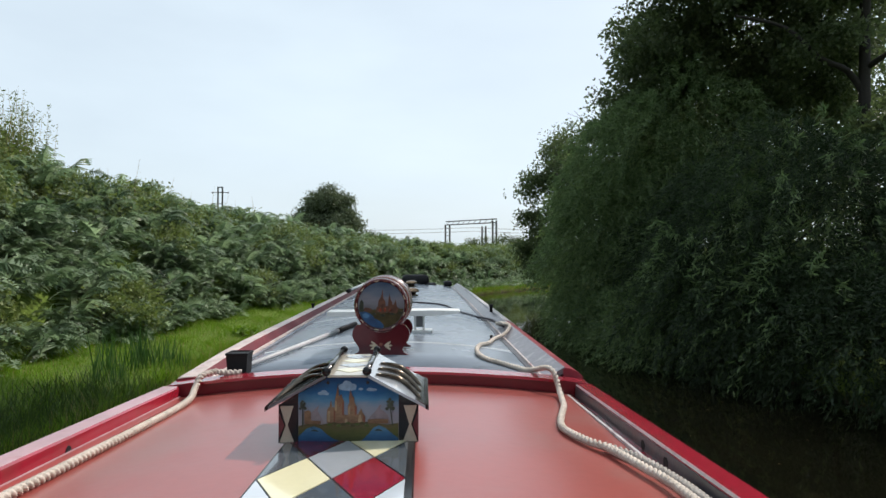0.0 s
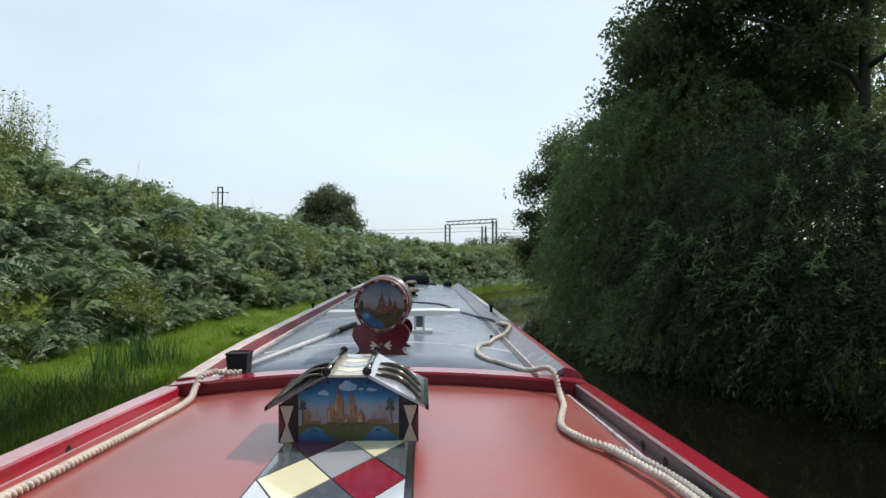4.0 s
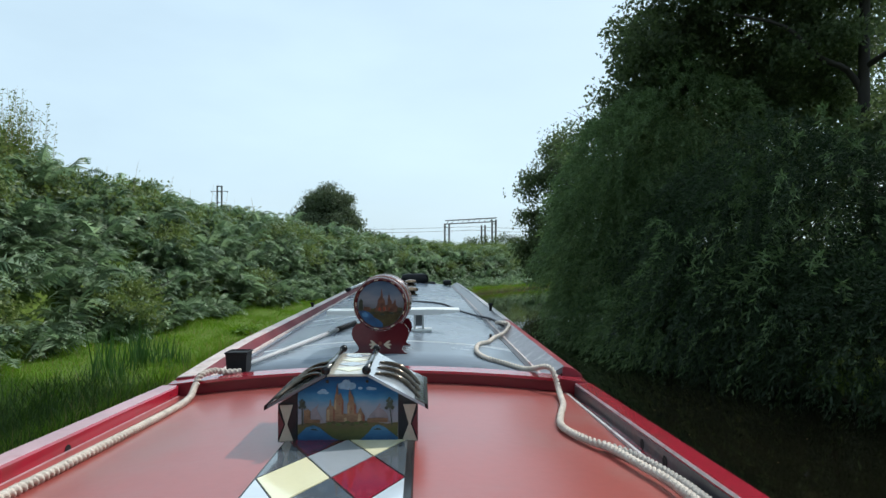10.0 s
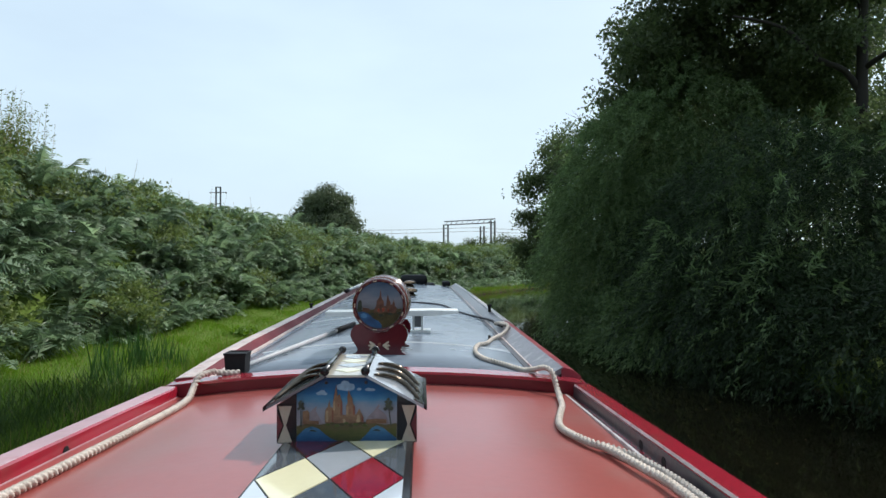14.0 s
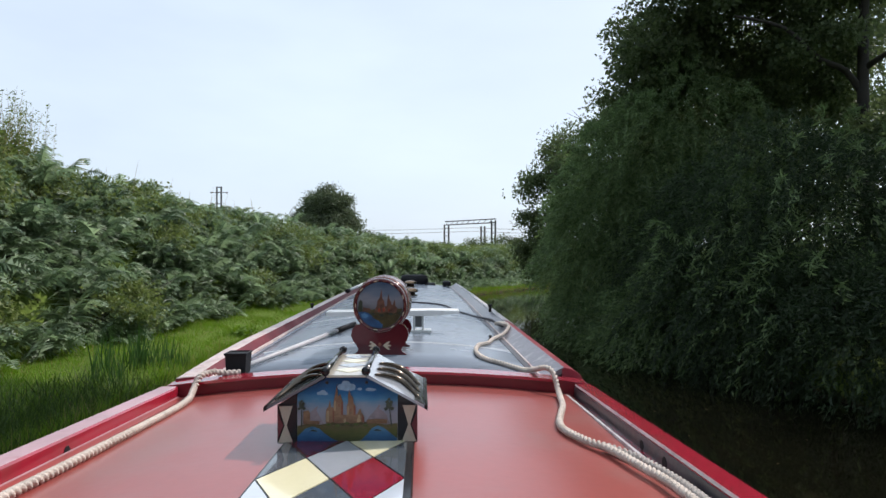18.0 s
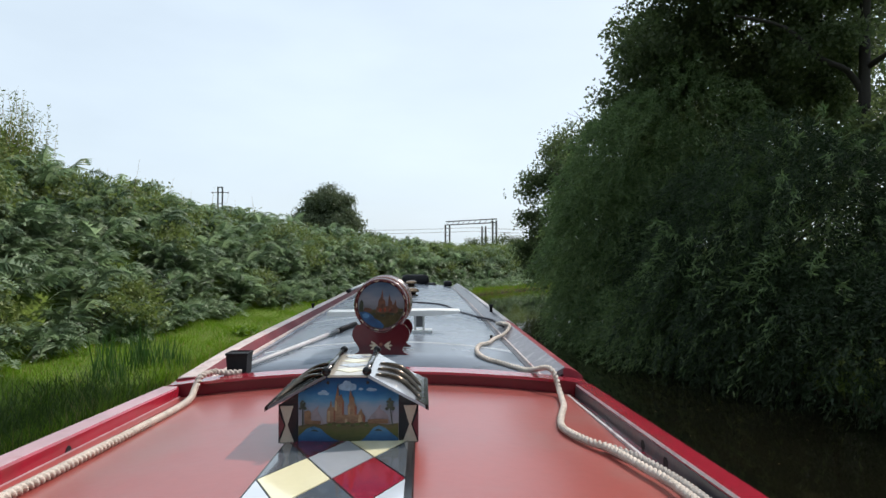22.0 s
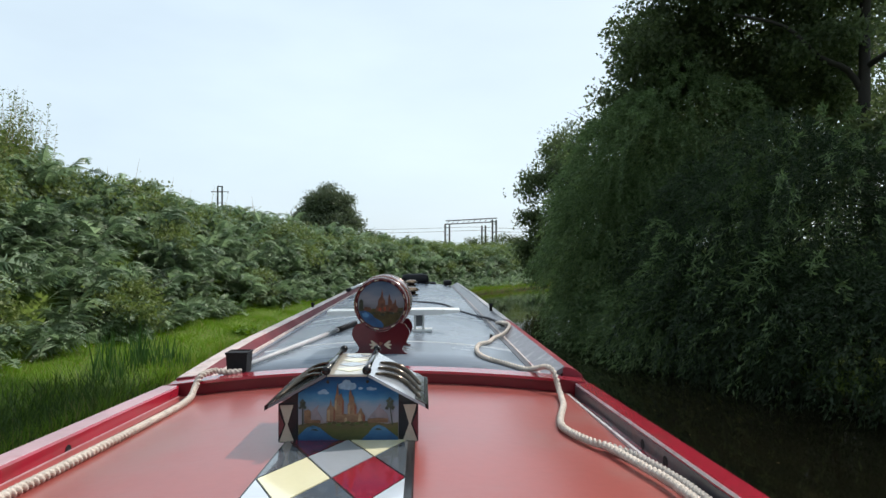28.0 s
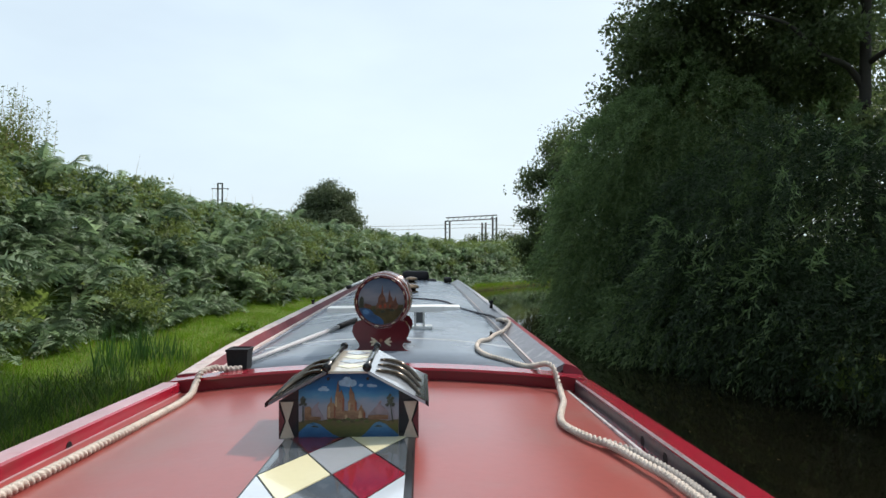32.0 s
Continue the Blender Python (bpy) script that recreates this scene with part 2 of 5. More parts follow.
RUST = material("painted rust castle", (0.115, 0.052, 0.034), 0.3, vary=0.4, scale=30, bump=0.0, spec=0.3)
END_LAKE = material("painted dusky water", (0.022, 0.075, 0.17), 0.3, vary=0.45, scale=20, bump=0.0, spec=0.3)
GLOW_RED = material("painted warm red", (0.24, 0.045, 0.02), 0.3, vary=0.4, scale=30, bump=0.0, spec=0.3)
BOARD_CREAM = material("aged cream paint", (0.42, 0.36, 0.29), 0.3, vary=0.15, scale=20, bump=0.0)
RUST_HOOP = material("glossy rust-brown paint", (0.17, 0.055, 0.035), 0.2, vary=0.2, scale=12, bump=0.02, coat=0.6)
BARK = material("dark bark", (0.020, 0.017, 0.013), 0.9, vary=0.4, scale=5, fine=45, bump=0.8)
POLE_WOOD = material("tarred gantry steel", (0.06, 0.062, 0.066), 0.6, vary=0.25, scale=2)

ALDER = leaf_material("alder leaves", (0.036, 0.058, 0.027), (0.120, 0.158, 0.070), through_light=0.54)
WILLOW = leaf_material("willow leaves", (0.040, 0.078, 0.033), (0.185, 0.262, 0.112), through_light=0.48, tip=(0.20, 0.25, 0.14))
# darker willow-type leaves: the far bank's shade is put into their colour
SHADED_SALLOW = leaf_material("sallow leaves darkened for shade", (0.009, 0.021, 0.010), (0.050, 0.080, 0.034), through_light=0.34, tip=(0.15, 0.19, 0.11), spec=0.3)
OAK = leaf_material("hedgerow tree leaves", (0.034, 0.056, 0.020), (0.105, 0.140, 0.052), through_light=0.3, tip=(0.16, 0.20, 0.10))
HEDGE = leaf_material("hedge and bramble leaves", (0.066, 0.100, 0.030), (0.220, 0.272, 0.094), through_light=0.36, tip=(0.17, 0.20, 0.08))
# hedge leaves in lighter colours that stand in for sunlight round the bend
FAR_HEDGE = leaf_material("hedge leaves lightened for sunlight", (0.080, 0.116, 0.040), (0.215, 0.275, 0.105), through_light=0.5, tip=(0.27, 0.31, 0.15), spec=0.2)
FIELD_LEAF = leaf_material("dusty field tree leaves", (0.048, 0.070, 0.038), (0.128, 0.158, 0.090), through_light=0.3)
# sedge coloured darker to help out the tree shadow on the bank
SEDGE = leaf_material("sedge blades darkened for shade", (0.024, 0.052, 0.011), (0.062, 0.112, 0.024), through_light=0.3)
IRIS = leaf_material("iris blades", (0.026, 0.070, 0.018), (0.070, 0.145, 0.038), through_light=0.3)
FERN = leaf_material("bracken fronds", (0.031, 0.067, 0.029), (0.325, 0.437, 0.263), rough=0.40, spec=0.55, through_light=0.45, tip=(0.30, 0.37, 0.25))
GRASS = leaf_material("bank grass", (0.084, 0.170, 0.015), (0.188, 0.318, 0.034), through_light=0.38, tip=(0.30, 0.28, 0.10))
DRY = leaf_material("dry grass", (0.17, 0.13, 0.055), (0.36, 0.29, 0.14), through_light=0.3)
WEED = leaf_material("bright weed leaves", (0.075, 0.15, 0.018), (0.20, 0.32, 0.05), through_light=0.4)
REED = leaf_material("reed blades", (0.085, 0.15, 0.025), (0.20, 0.29, 0.07), through_light=0.35)


def ground_material():
    """Turf with a worn earth line along the towpath and mud below the bank."""
    m = bpy.data.materials.new("turf and earth")
    m.use_nodes = True
    n, l = m.node_tree.nodes, m.node_tree.links
    b = n["Principled BSDF"]
    b.inputs["Roughness"].default_value = 0.95
    b.inputs["Specular IOR Level"].default_value = 0.2
    co, sep = n.new("ShaderNodeTexCoord"), n.new("ShaderNodeSeparateXYZ")
    l.new(co.outputs["Object"], sep.inputs[0])
    n1, n2 = n.new("ShaderNodeTexNoise"), n.new("ShaderNodeTexNoise")
    n1.inputs["Scale"].default_value, n1.inputs["Detail"].default_value = 0.8, 5
    n2.inputs["Scale"].default_value, n2.inputs["Detail"].default_value = 14, 4
    l.new(co.outputs["Object"], n1.inputs["Vector"])
    l.new(co.outputs["Object"], n2.inputs["Vector"])
    turf = n.new("ShaderNodeValToRGB")
    turf.color_ramp.elements[0].color, turf.color_ramp.elements[1].color = (0.065, 0.110, 0.018, 1), (0.14, 0.20, 0.038, 1)
    l.new(n2.outputs["Fac"], turf.inputs["Fac"])
    earth = n.new("ShaderNodeValToRGB")
    earth.color_ramp.elements[0].color, earth.color_ramp.elements[1].color = (0.15, 0.125, 0.075, 1), (0.28, 0.24, 0.155, 1)
    l.new(n2.outputs["Fac"], earth.inputs["Fac"])
    # worn line: x about -5.2, ragged, dying out further along the bank
    off = n.new("ShaderNodeMath")
    off.operation = "MULTIPLY_ADD"
    off.inputs[1].default_value, off.inputs[2].default_value = 1.1, -0.55 + 5.45
    l.new(n1.outputs["Fac"], off.inputs[0])
    s = n.new("ShaderNodeMath")
    l.new(sep.outputs["X"], s.inputs[0])
    l.new(off.outputs[0], s.inputs[1])
    a = n.new("ShaderNodeMath")
    a.operation = "ABSOLUTE"
    l.new(s.outputs[0], a.inputs[0])
    band = n.new("ShaderNodeMapRange")
    band.inputs["From Min"].default_value, band.inputs["From Max"].default_value = 0.12, 0.42
    band.inputs["To Min"].default_value, band.inputs["To Max"].default_value = 1.0, 0.0
    l.new(a.outputs[0], band.inputs["Value"])
    fade = n.new("ShaderNodeMapRange")
    fade.inputs["From Min"].default_value, fade.inputs["From Max"].default_value = 2.0, 7.0
    fade.inputs["To Min"].default_value, fade.inputs["To Max"].default_value = 1.0, 0.0
    l.new(sep.outputs["Y"], fade.inputs["Value"])
    worn = n.new("ShaderNodeMath")
    worn.operation = "MULTIPLY"
    l.new(band.outputs["Result"], worn.inputs[0])
    l.new(fade.outputs["Result"], worn.inputs[1])
    mix = n.new("ShaderNodeMix")
    mix.data_type = "RGBA"
    l.new(worn.outputs[0], mix.inputs["Factor"])
    l.new(turf.outputs["Color"], mix.inputs["A"])
    l.new(earth.outputs["Color"], mix.inputs["B"])
    mud = n.new("ShaderNodeMapRange")
    mud.inputs["From Min"].default_value, mud.inputs["From Max"].default_value = 0.03, 0.13
    mud.inputs["To Min"].default_value, mud.inputs["To Max"].default_value = 1.0, 0.0
    l.new(sep.outputs["Z"], mud.inputs["Value"])
    mix2 = n.new("ShaderNodeMix")
    mix2.data_type = "RGBA"
    l.new(mud.outputs["Result"], mix2.inputs["Factor"])
    l.new(mix.outputs["Result"], mix2.inputs["A"])
    mix2.inputs["B"].default_value = (0.055, 0.042, 0.026, 1)
    l.new(mix2.outputs["Result"], b.inputs["Base Color"])
    bp = n.new("ShaderNodeBump")
    bp.inputs["Strength"].default_value, bp.inputs["Distance"].default_value = 0.7, 0.05
    l.new(n2.outputs["Fac"], bp.inputs["Height"])
    l.new(bp.outputs["Normal"], b.inputs["Normal"])
    return m


def water_material():
    m = bpy.data.materials.new("murky canal water")
    m.use_nodes = True
    n, l = m.node_tree.nodes, m.node_tree.links
    b = n["Principled BSDF"]
    b.inputs["Roughness"].default_value = 0.04
    b.inputs["IOR"].default_value = 1.33
    co, n1, n2 = n.new("ShaderNodeTexCoord"), n.new("ShaderNodeTexNoise"), n.new("ShaderNodeTexNoise")
    mp = n.new("ShaderNodeMapping")
    mp.inputs["Scale"].default_value = (1.0, 0.45, 1.0)
    l.new(co.outputs["Object"], mp.inputs["Vector"])
    n1.inputs["Scale"].default_value, n1.inputs["Detail"].default_value = 2.6, 3
    n2.inputs["Scale"].default_value, n2.inputs["Detail"].default_value = 0.5, 3
    l.new(mp.outputs["Vector"], n1.inputs["Vector"])
    l.new(co.outputs["Object"], n2.inputs["Vector"])
    ramp = n.new("ShaderNodeValToRGB")
    ramp.color_ramp.elements[0].color, ramp.color_ramp.elements[1].color = (0.006, 0.0055, 0.003, 1), (0.019, 0.0165, 0.0075, 1)
    l.new(n2.outputs["Fac"], ramp.inputs["Fac"])
    l.new(ramp.outputs["Color"], b.inputs["Base Color"])
    bp = n.new("ShaderNodeBump")
    bp.inputs["Strength"].default_value, bp.inputs["Distance"].default_value = 0.10, 0.03
    l.new(n1.outputs["Fac"], bp.inputs["Height"])
    l.new(bp.outputs["Normal"], b.inputs["Normal"])
    return m


TURF, WATER = ground_material(), water_material()


# ---- mesh tools ----
def link(name, mesh, mat, parent=None, label=""):
    ob = new(name, mesh)
    if mat:
        mesh.materials.append(mat)
    if parent:
        ob.parent = parent
    return tagged(ob, label)


def part(name, bm, mat, parent, label="", smooth=False):
    """Links a bmesh as one mesh object under a thing or a part."""
    bmesh.ops.recalc_face_normals(bm, faces=bm.faces)
    mesh = bpy.data.meshes.new(name)
    bm.to_mesh(mesh)
    bm.free()
    if smooth:
        mesh.polygons.foreach_set("use_smooth", [True] * len(mesh.polygons))
    return link(name, mesh, mat, parent, label)


def thing(name, x, y, z, label, category, group="", kind=""):
    ob = new(name)
    ob.location, ob.empty_display_size = (x, y, z), 0.05
    bpy.context.view_layer.update()
    return tagged(ob, label, category, group, kind)


def box(x0, x1, y0, y1, z0, z1, bevel=0.0):
    bm = bmesh.new()
    bmesh.ops.create_cube(bm, size=1)
    for v in bm.verts:
        v.co = Vector((x0 if v.co.x < 0 else x1, y0 if v.co.y < 0 else y1, z0 if v.co.z < 0 else z1))
    if bevel:
        bmesh.ops.bevel(bm, geom=bm.edges[:], offset=bevel, segments=2, affect="EDGES", profile=0.6)
    return bm


def loft(sections, closed=True):
    """A skin over rings of points; closed rings get caps."""
    bm = bmesh.new()
    rows = [[bm.verts.new(p) for p in s] for s in sections]
    n = len(rows[0])
    for a, b in zip(rows, rows[1:]):
        for i in range(n if closed else n - 1):
            bm.faces.new((a[i], a[(i + 1) % n], b[(i + 1) % n], b[i]))
    if closed:
        bm.faces.new(rows[0])
        bm.faces.new(rows[-1])
    return bm


def prism(points, y0, y1):
    """An outline in x, z drawn out along y."""
    return loft([[(x, y0, z) for x, z in points], [(x, y1, z) for x, z in points]])


def smooth_line(points, step=0.02):
    """Points spaced evenly along a Catmull-Rom curve."""
    p = np.array([points[0], *points, points[-1]], float)
    out = []
    for i in range(1, len(p) - 2):
        n = max(2, int(np.linalg.norm(p[i + 1] - p[i]) / step))
        t = np.linspace(0, 1, n, endpoint=False)[:, None]
        a, b, c, d = p[i - 1], p[i], p[i + 1], p[i + 2]
        out.append(0.5 * (2 * b + (c - a) * t + (2 * a - 5 * b + 4 * c - d) * t**2 + (3 * b - a - 3 * c + d) * t**3))
    return np.vstack(out + [p[-1:]])


def tube(line, radius, sides=8, twist=0.0, lobes=0, depth=0.0):
    """A round bar along a line; with lobes its surface is laid like rope."""
    line = np.asarray(line, float)
    radius = np.broadcast_to(radius, len(line))
    tang = np.gradient(line, axis=0)
    tang /= np.linalg.norm(tang, axis=1)[:, None] + 1e-9
    run = np.concatenate([[0], np.cumsum(np.linalg.norm(np.diff(line, axis=0), axis=1))])
    up = np.array([0, 0, 1.0]) if abs(tang[0][2]) < 0.9 else np.array([1.0, 0, 0])
    rings = []
    for c, t, r, s in zip(line, tang, radius, run):
        side = np.cross(t, up)
        side /= np.linalg.norm(side) + 1e-9
        up = np.cross(side, t)
        ring = []
        for k in range(sides):
            a = 2 * math.pi * k / sides
            q = r * (1 - depth * (0.5 + 0.5 * math.cos(lobes * a + s * twist)) ** 2.5) if lobes else r
            ring.append(tuple(c + q * (math.cos(a) * side + math.sin(a) * up)))
        rings.append(ring)
    return loft(rings)


def lathe(profile, centre, axis="z", sides=32):
    """Turns (radius, height) round an axis through the centre."""
    rings = []
    for r, h in profile:
        ring = []
        for k in range(sides):
            a = 2 * math.pi * k / sides
            u, v = r * math.cos(a), r * math.sin(a)
            ring.append((centre[0] + u, centre[1] + v, centre[2] + h) if axis == "z" else (centre[0] + u, centre[1] + h, centre[2] + v))
        rings.append(ring)
    return loft(rings)


def hoop_ring(profile, centre, sides=40):
    """A ring turned round the y axis from a closed profile."""
    bm = bmesh.new()
    rows = []
    for r, h in profile:
        rows.append([bm.verts.new((centre[0] + r * math.cos(6.2832 * k / sides), centre[1] + h, centre[2] + r * math.sin(6.2832 * k / sides))) for k in range(sides)])
    for a, b in zip(rows, rows[1:] + rows[:1]):
        for i in range(sides):
            bm.faces.new((a[i], a[(i + 1) % sides], b[(i + 1) % sides], b[i]))
    return bm


def quads(name, co, mat, parent=None, label="", per=4):
    """A mesh of loose faces with per corners each, from an array of corners."""
    co = np.ascontiguousarray(co, np.float32).reshape(-1, 3)
    nv, nf = len(co), len(co) // per
    mesh = bpy.data.meshes.new(name)
    mesh.vertices.add(nv)
    mesh.vertices.foreach_set("co", co.ravel())
    mesh.loops.add(nv)
    mesh.loops.foreach_set("vertex_index", np.arange(nv, dtype=np.int32))
    mesh.polygons.add(nf)
    mesh.polygons.foreach_set("loop_start", np.arange(0, nv, per, dtype=np.int32))
    mesh.polygons.foreach_set("loop_total", np.full(nf, per, np.int32))
    mesh.update(calc_edges=True)
    return link(name, mesh, mat, parent, label)


rng = np.random.default_rng(7)


def unit(v):
    return v / (np.linalg.norm(v, axis=-1, keepdims=True) + 1e-9)


def leaf_corners(p, way, length, width):
    """Kite-shaped leaves at p that point along way."""
    n = len(p)
    way = unit(way)
    side = unit(np.cross(way, rng.normal(size=(n, 3))))
    nor = np.cross(way, side)
    length, width = np.broadcast_to(length, n)[:, None], np.broadcast_to(width, n)[:, None]
    mid = p + way * length * 0.45 + nor * length * 0.06
    return np.stack([p, mid + side * width / 2, p + way * length, mid - side * width / 2], axis=1)


def crown_leaves(blobs, clumps, per, size, spread=0.26, aspect=0.6, droop=0.3, inner=0.5, bough=0.36):
    """Leaves in clumps on boughs, the boughs billowing out of ellipsoids (x, y, z, rx, ry, rz)."""
    blobs = np.array(blobs, float)
    vol = (blobs[:, 3] * blobs[:, 4] * blobs[:, 5]) ** 0.75
    out = []
    for b, k in zip(blobs, np.maximum(12, (clumps * vol / vol.sum()).astype(int))):
        m = max(5, k // 16)
        bd = unit(rng.normal(size=(m, 3)))
        bc = b[:3] + bd * b[3:] * (inner + (0.86 - inner) * rng.random(m) ** 0.5)[:, None]
        br = b[3:] * bough * (0.55 + 0.75 * rng.random(m))[:, None]
        pick = rng.integers(0, m, k)
        d = unit(rng.normal(size=(k, 3)) + bd[pick] * 0.35 + (0, 0, 0.15))
        c = bc[pick] + d * br[pick] * (0.35 + 0.65 * rng.random(k) ** 0.5)[:, None]
        s = spread * (0.6 + 0.8 * rng.random(k))
        p = np.repeat(c, per, 0) + np.clip(rng.normal(size=(k * per, 3)), -1.6, 1.6) * np.repeat(s, per)[:, None] * (1, 1, 0.6)
        way = np.repeat(d, per, 0) * 0.6 + rng.normal(size=(k * per, 3)) * 0.75 - (0, 0, droop)
        ln = size * (0.65 + 0.7 * rng.random(k * per))
        keep = p[:, 2] > 0.12
        out.append(leaf_corners(p[keep], way[keep], ln[keep], ln[keep] * aspect))
    return np.concatenate(out)


def limbs(base, top, spread, count, radius, seed):
    """Trunk line and limb lines that leave it."""
    r = np.random.default_rng(seed)
    base, top = np.array(base, float), np.array(top, float)
    n = 12
    t = np.linspace(0, 1, n)[:, None]
    wob = np.cumsum(r.normal(size=(n, 3)) * (0.14, 0.14, 0), axis=0) * t
    trunk = base + (top - base) * t + wob
    trunk_r = radius * (1 - 0.82 * t[:, 0]) * (1 + 0.5 * np.exp(-t[:, 0] * 14))
    made = []
    for k in range(count):
        i = int(n * (0.38 + 0.56 * k / count))
        a = r.uniform(0, 6.283)
        ln = spread * r.uniform(0.6, 1.0) * (1.1 - 0.5 * i / n)
        s = np.linspace(0, 1, 8)[:, None]
        way = np.array([math.cos(a), math.sin(a), r.uniform(0.35, 0.8)])
        line = trunk[i] + way * ln * s + (0, 0, 0.12 * ln) * s**2 + np.cumsum(r.normal(size=(8, 3)) * 0.04 * ln / 2, axis=0) * s
        made.append((line, trunk_r[i] * 0.62 * (1 - 0.85 * s[:, 0])))
        for f in (3, 5):
            b = a + r.uniform(-1.1, 1.1)
            tw = np.array([math.cos(b), math.sin(b), r.uniform(0.1, 0.8)])
            made.append((line[f] + tw * ln * 0.45 * s, trunk_r[i] * 0.24 * (1 - 0.85 * s[:, 0])))
    return trunk, trunk_r, made


def tree(name, label, base, height, blobs, leaf_mat, clumps, per, size, stems=1, radius=0.16, lean=(0, 0), reach=2.5, category="tree", seed=1, **kw):
    root = thing(name, *base, label, category)
    place = Vector(base)
    for s in range(stems):
        off = np.array([(s - (stems - 1) / 2) * 0.55, 0.3 * (s % 2), 0])
        top = np.array([lean[0] * (1 + 0.3 * s) + off[0] * 2.5, lean[1] + off[1] * 2, height * (0.86 - 0.07 * s)])
        trunk, tr, more = limbs(off - (0, 0, 0.3), top, reach, 9, radius, seed + s)
        t = part("trunk", tube(trunk, tr, 10), BARK, root, smooth=True)
        for line, lr in more:
            part("limb", tube(line, np.maximum(lr, 0.006), 6), BARK, t, smooth=True)
    co = crown_leaves(blobs, clumps, per, size, **kw) - np.array(base)
    quads("crown", co, leaf_mat, root)
    return root


# ---- lie of the land ----
def smooth(x, a, b):
    t = np.clip((np.asarray(x, float) - a) / (b - a), 0, 1)
    return t * t * (3 - 2 * t)


# both banks follow one wide bend to the right: the towpath edge at radius BEND, the far edge 9.1 m inside it
BEND, FAR, TURN_X, TURN_Y = 42.0, 32.9, 38.5, 9.0


def left_of_bank(x, y):
    """Metres inland from the towpath edge: straight, then bending round to the right."""
    r = np.hypot(x - TURN_X, y - TURN_Y) - BEND
    return np.where(y < TURN_Y, TURN_X - BEND - x, np.where(x < TURN_X, r, y - TURN_Y - BEND))


def right_of_bank(x, y):
    r = FAR - np.hypot(x - TURN_X, y - TURN_Y)
    return np.where(y < TURN_Y, x - TURN_X + FAR, np.where(x < TURN_X, r, TURN_Y + FAR - y))


def land(x, y):
    x, y = np.asarray(x, float), np.asarray(y, float)
    dl, dr = left_of_bank(x, y), right_of_bank(x, y)
    hump = 2.25 - 1.30 * smooth(y, 9, 38)
    wob = 0.05 * np.sin(x * 1.7 + y * 0.6) * np.sin(y * 1.1) + 0.03 * np.sin(y * 3.1 + x)
    zl = 0.18 + 0.20 * smooth(dl, 0.1, 2.2) + hump * smooth(dl, 2.1, 4.7) - (hump - 0.7) * smooth(dl, 7, 16) + wob * smooth(dl, 0, 0.4)
    zr = 0.20 + 0.5 * smooth(dr, 0.2, 4) + wob * smooth(dr, 0, 0.4)
    bed = -0.8
    z = np.where(dl > dr, bed + (zl - bed) * smooth(dl, -0.22, 0.05), bed + (zr - bed) * smooth(dr, -0.35, 0.1))
    return z


def spaced(lo, hi, step, far):
    out = list(np.arange(lo, hi, step))
    d, a, b = step, lo, hi
    while b < far:
        d *= 1.35
        a, b = a - d, b + d
        out = [a] + out + [b]
    return np.array(out)


gx, gy = spaced(-14, 14, 0.2, 1800), spaced(-14, 46, 0.25, 1800)
mx, my = np.meshgrid(gx, gy)
gv = np.stack([mx, my, land(mx, my)], -1).reshape(-1, 3)
nx, ny = len(gx), len(gy)
ii = (np.arange(ny - 1)[:, None] * nx + np.arange(nx - 1)[None]).ravel()
ground_mesh = bpy.data.meshes.new("ground")
ground_mesh.from_pydata(gv.tolist(), [], np.stack([ii, ii + 1, ii + nx + 1, ii + nx], 1).tolist())
ground_mesh.polygons.foreach_set("use_smooth", [True] * len(ground_mesh.polygons))
tagged(link("ground", ground_mesh, TURF), "grassy canal banks with a worn earth towpath", "ground", kind="structure")

wb = bmesh.new()
bmesh.ops.create_grid(wb, x_segments=2, y_segments=2, size=1)
for v in wb.verts:
    v.co = Vector((3.0 + 60 * v.co.x, 0 + 70 * v.co.y, 0.0))
water = part("water", wb, WATER, None, "still murky olive-brown canal water")
tagged(water, category="water", kind="structure")


# ---- the narrowboat ----
XC = -0.19
boat = thing("narrowboat", XC, 5, 0, "red and blue-grey steel narrowboat afloat on the canal", "boat")
boat.location = (0, 0, 0)


def red_z(x, y):
    return 1.374 + 0.0215 * (2.87 - y) - 0.055 * ((x - XC) / 0.86) ** 2


def grey_z(x):
    return 1.432 - 0.07 * ((x - XC) / 0.79) ** 2


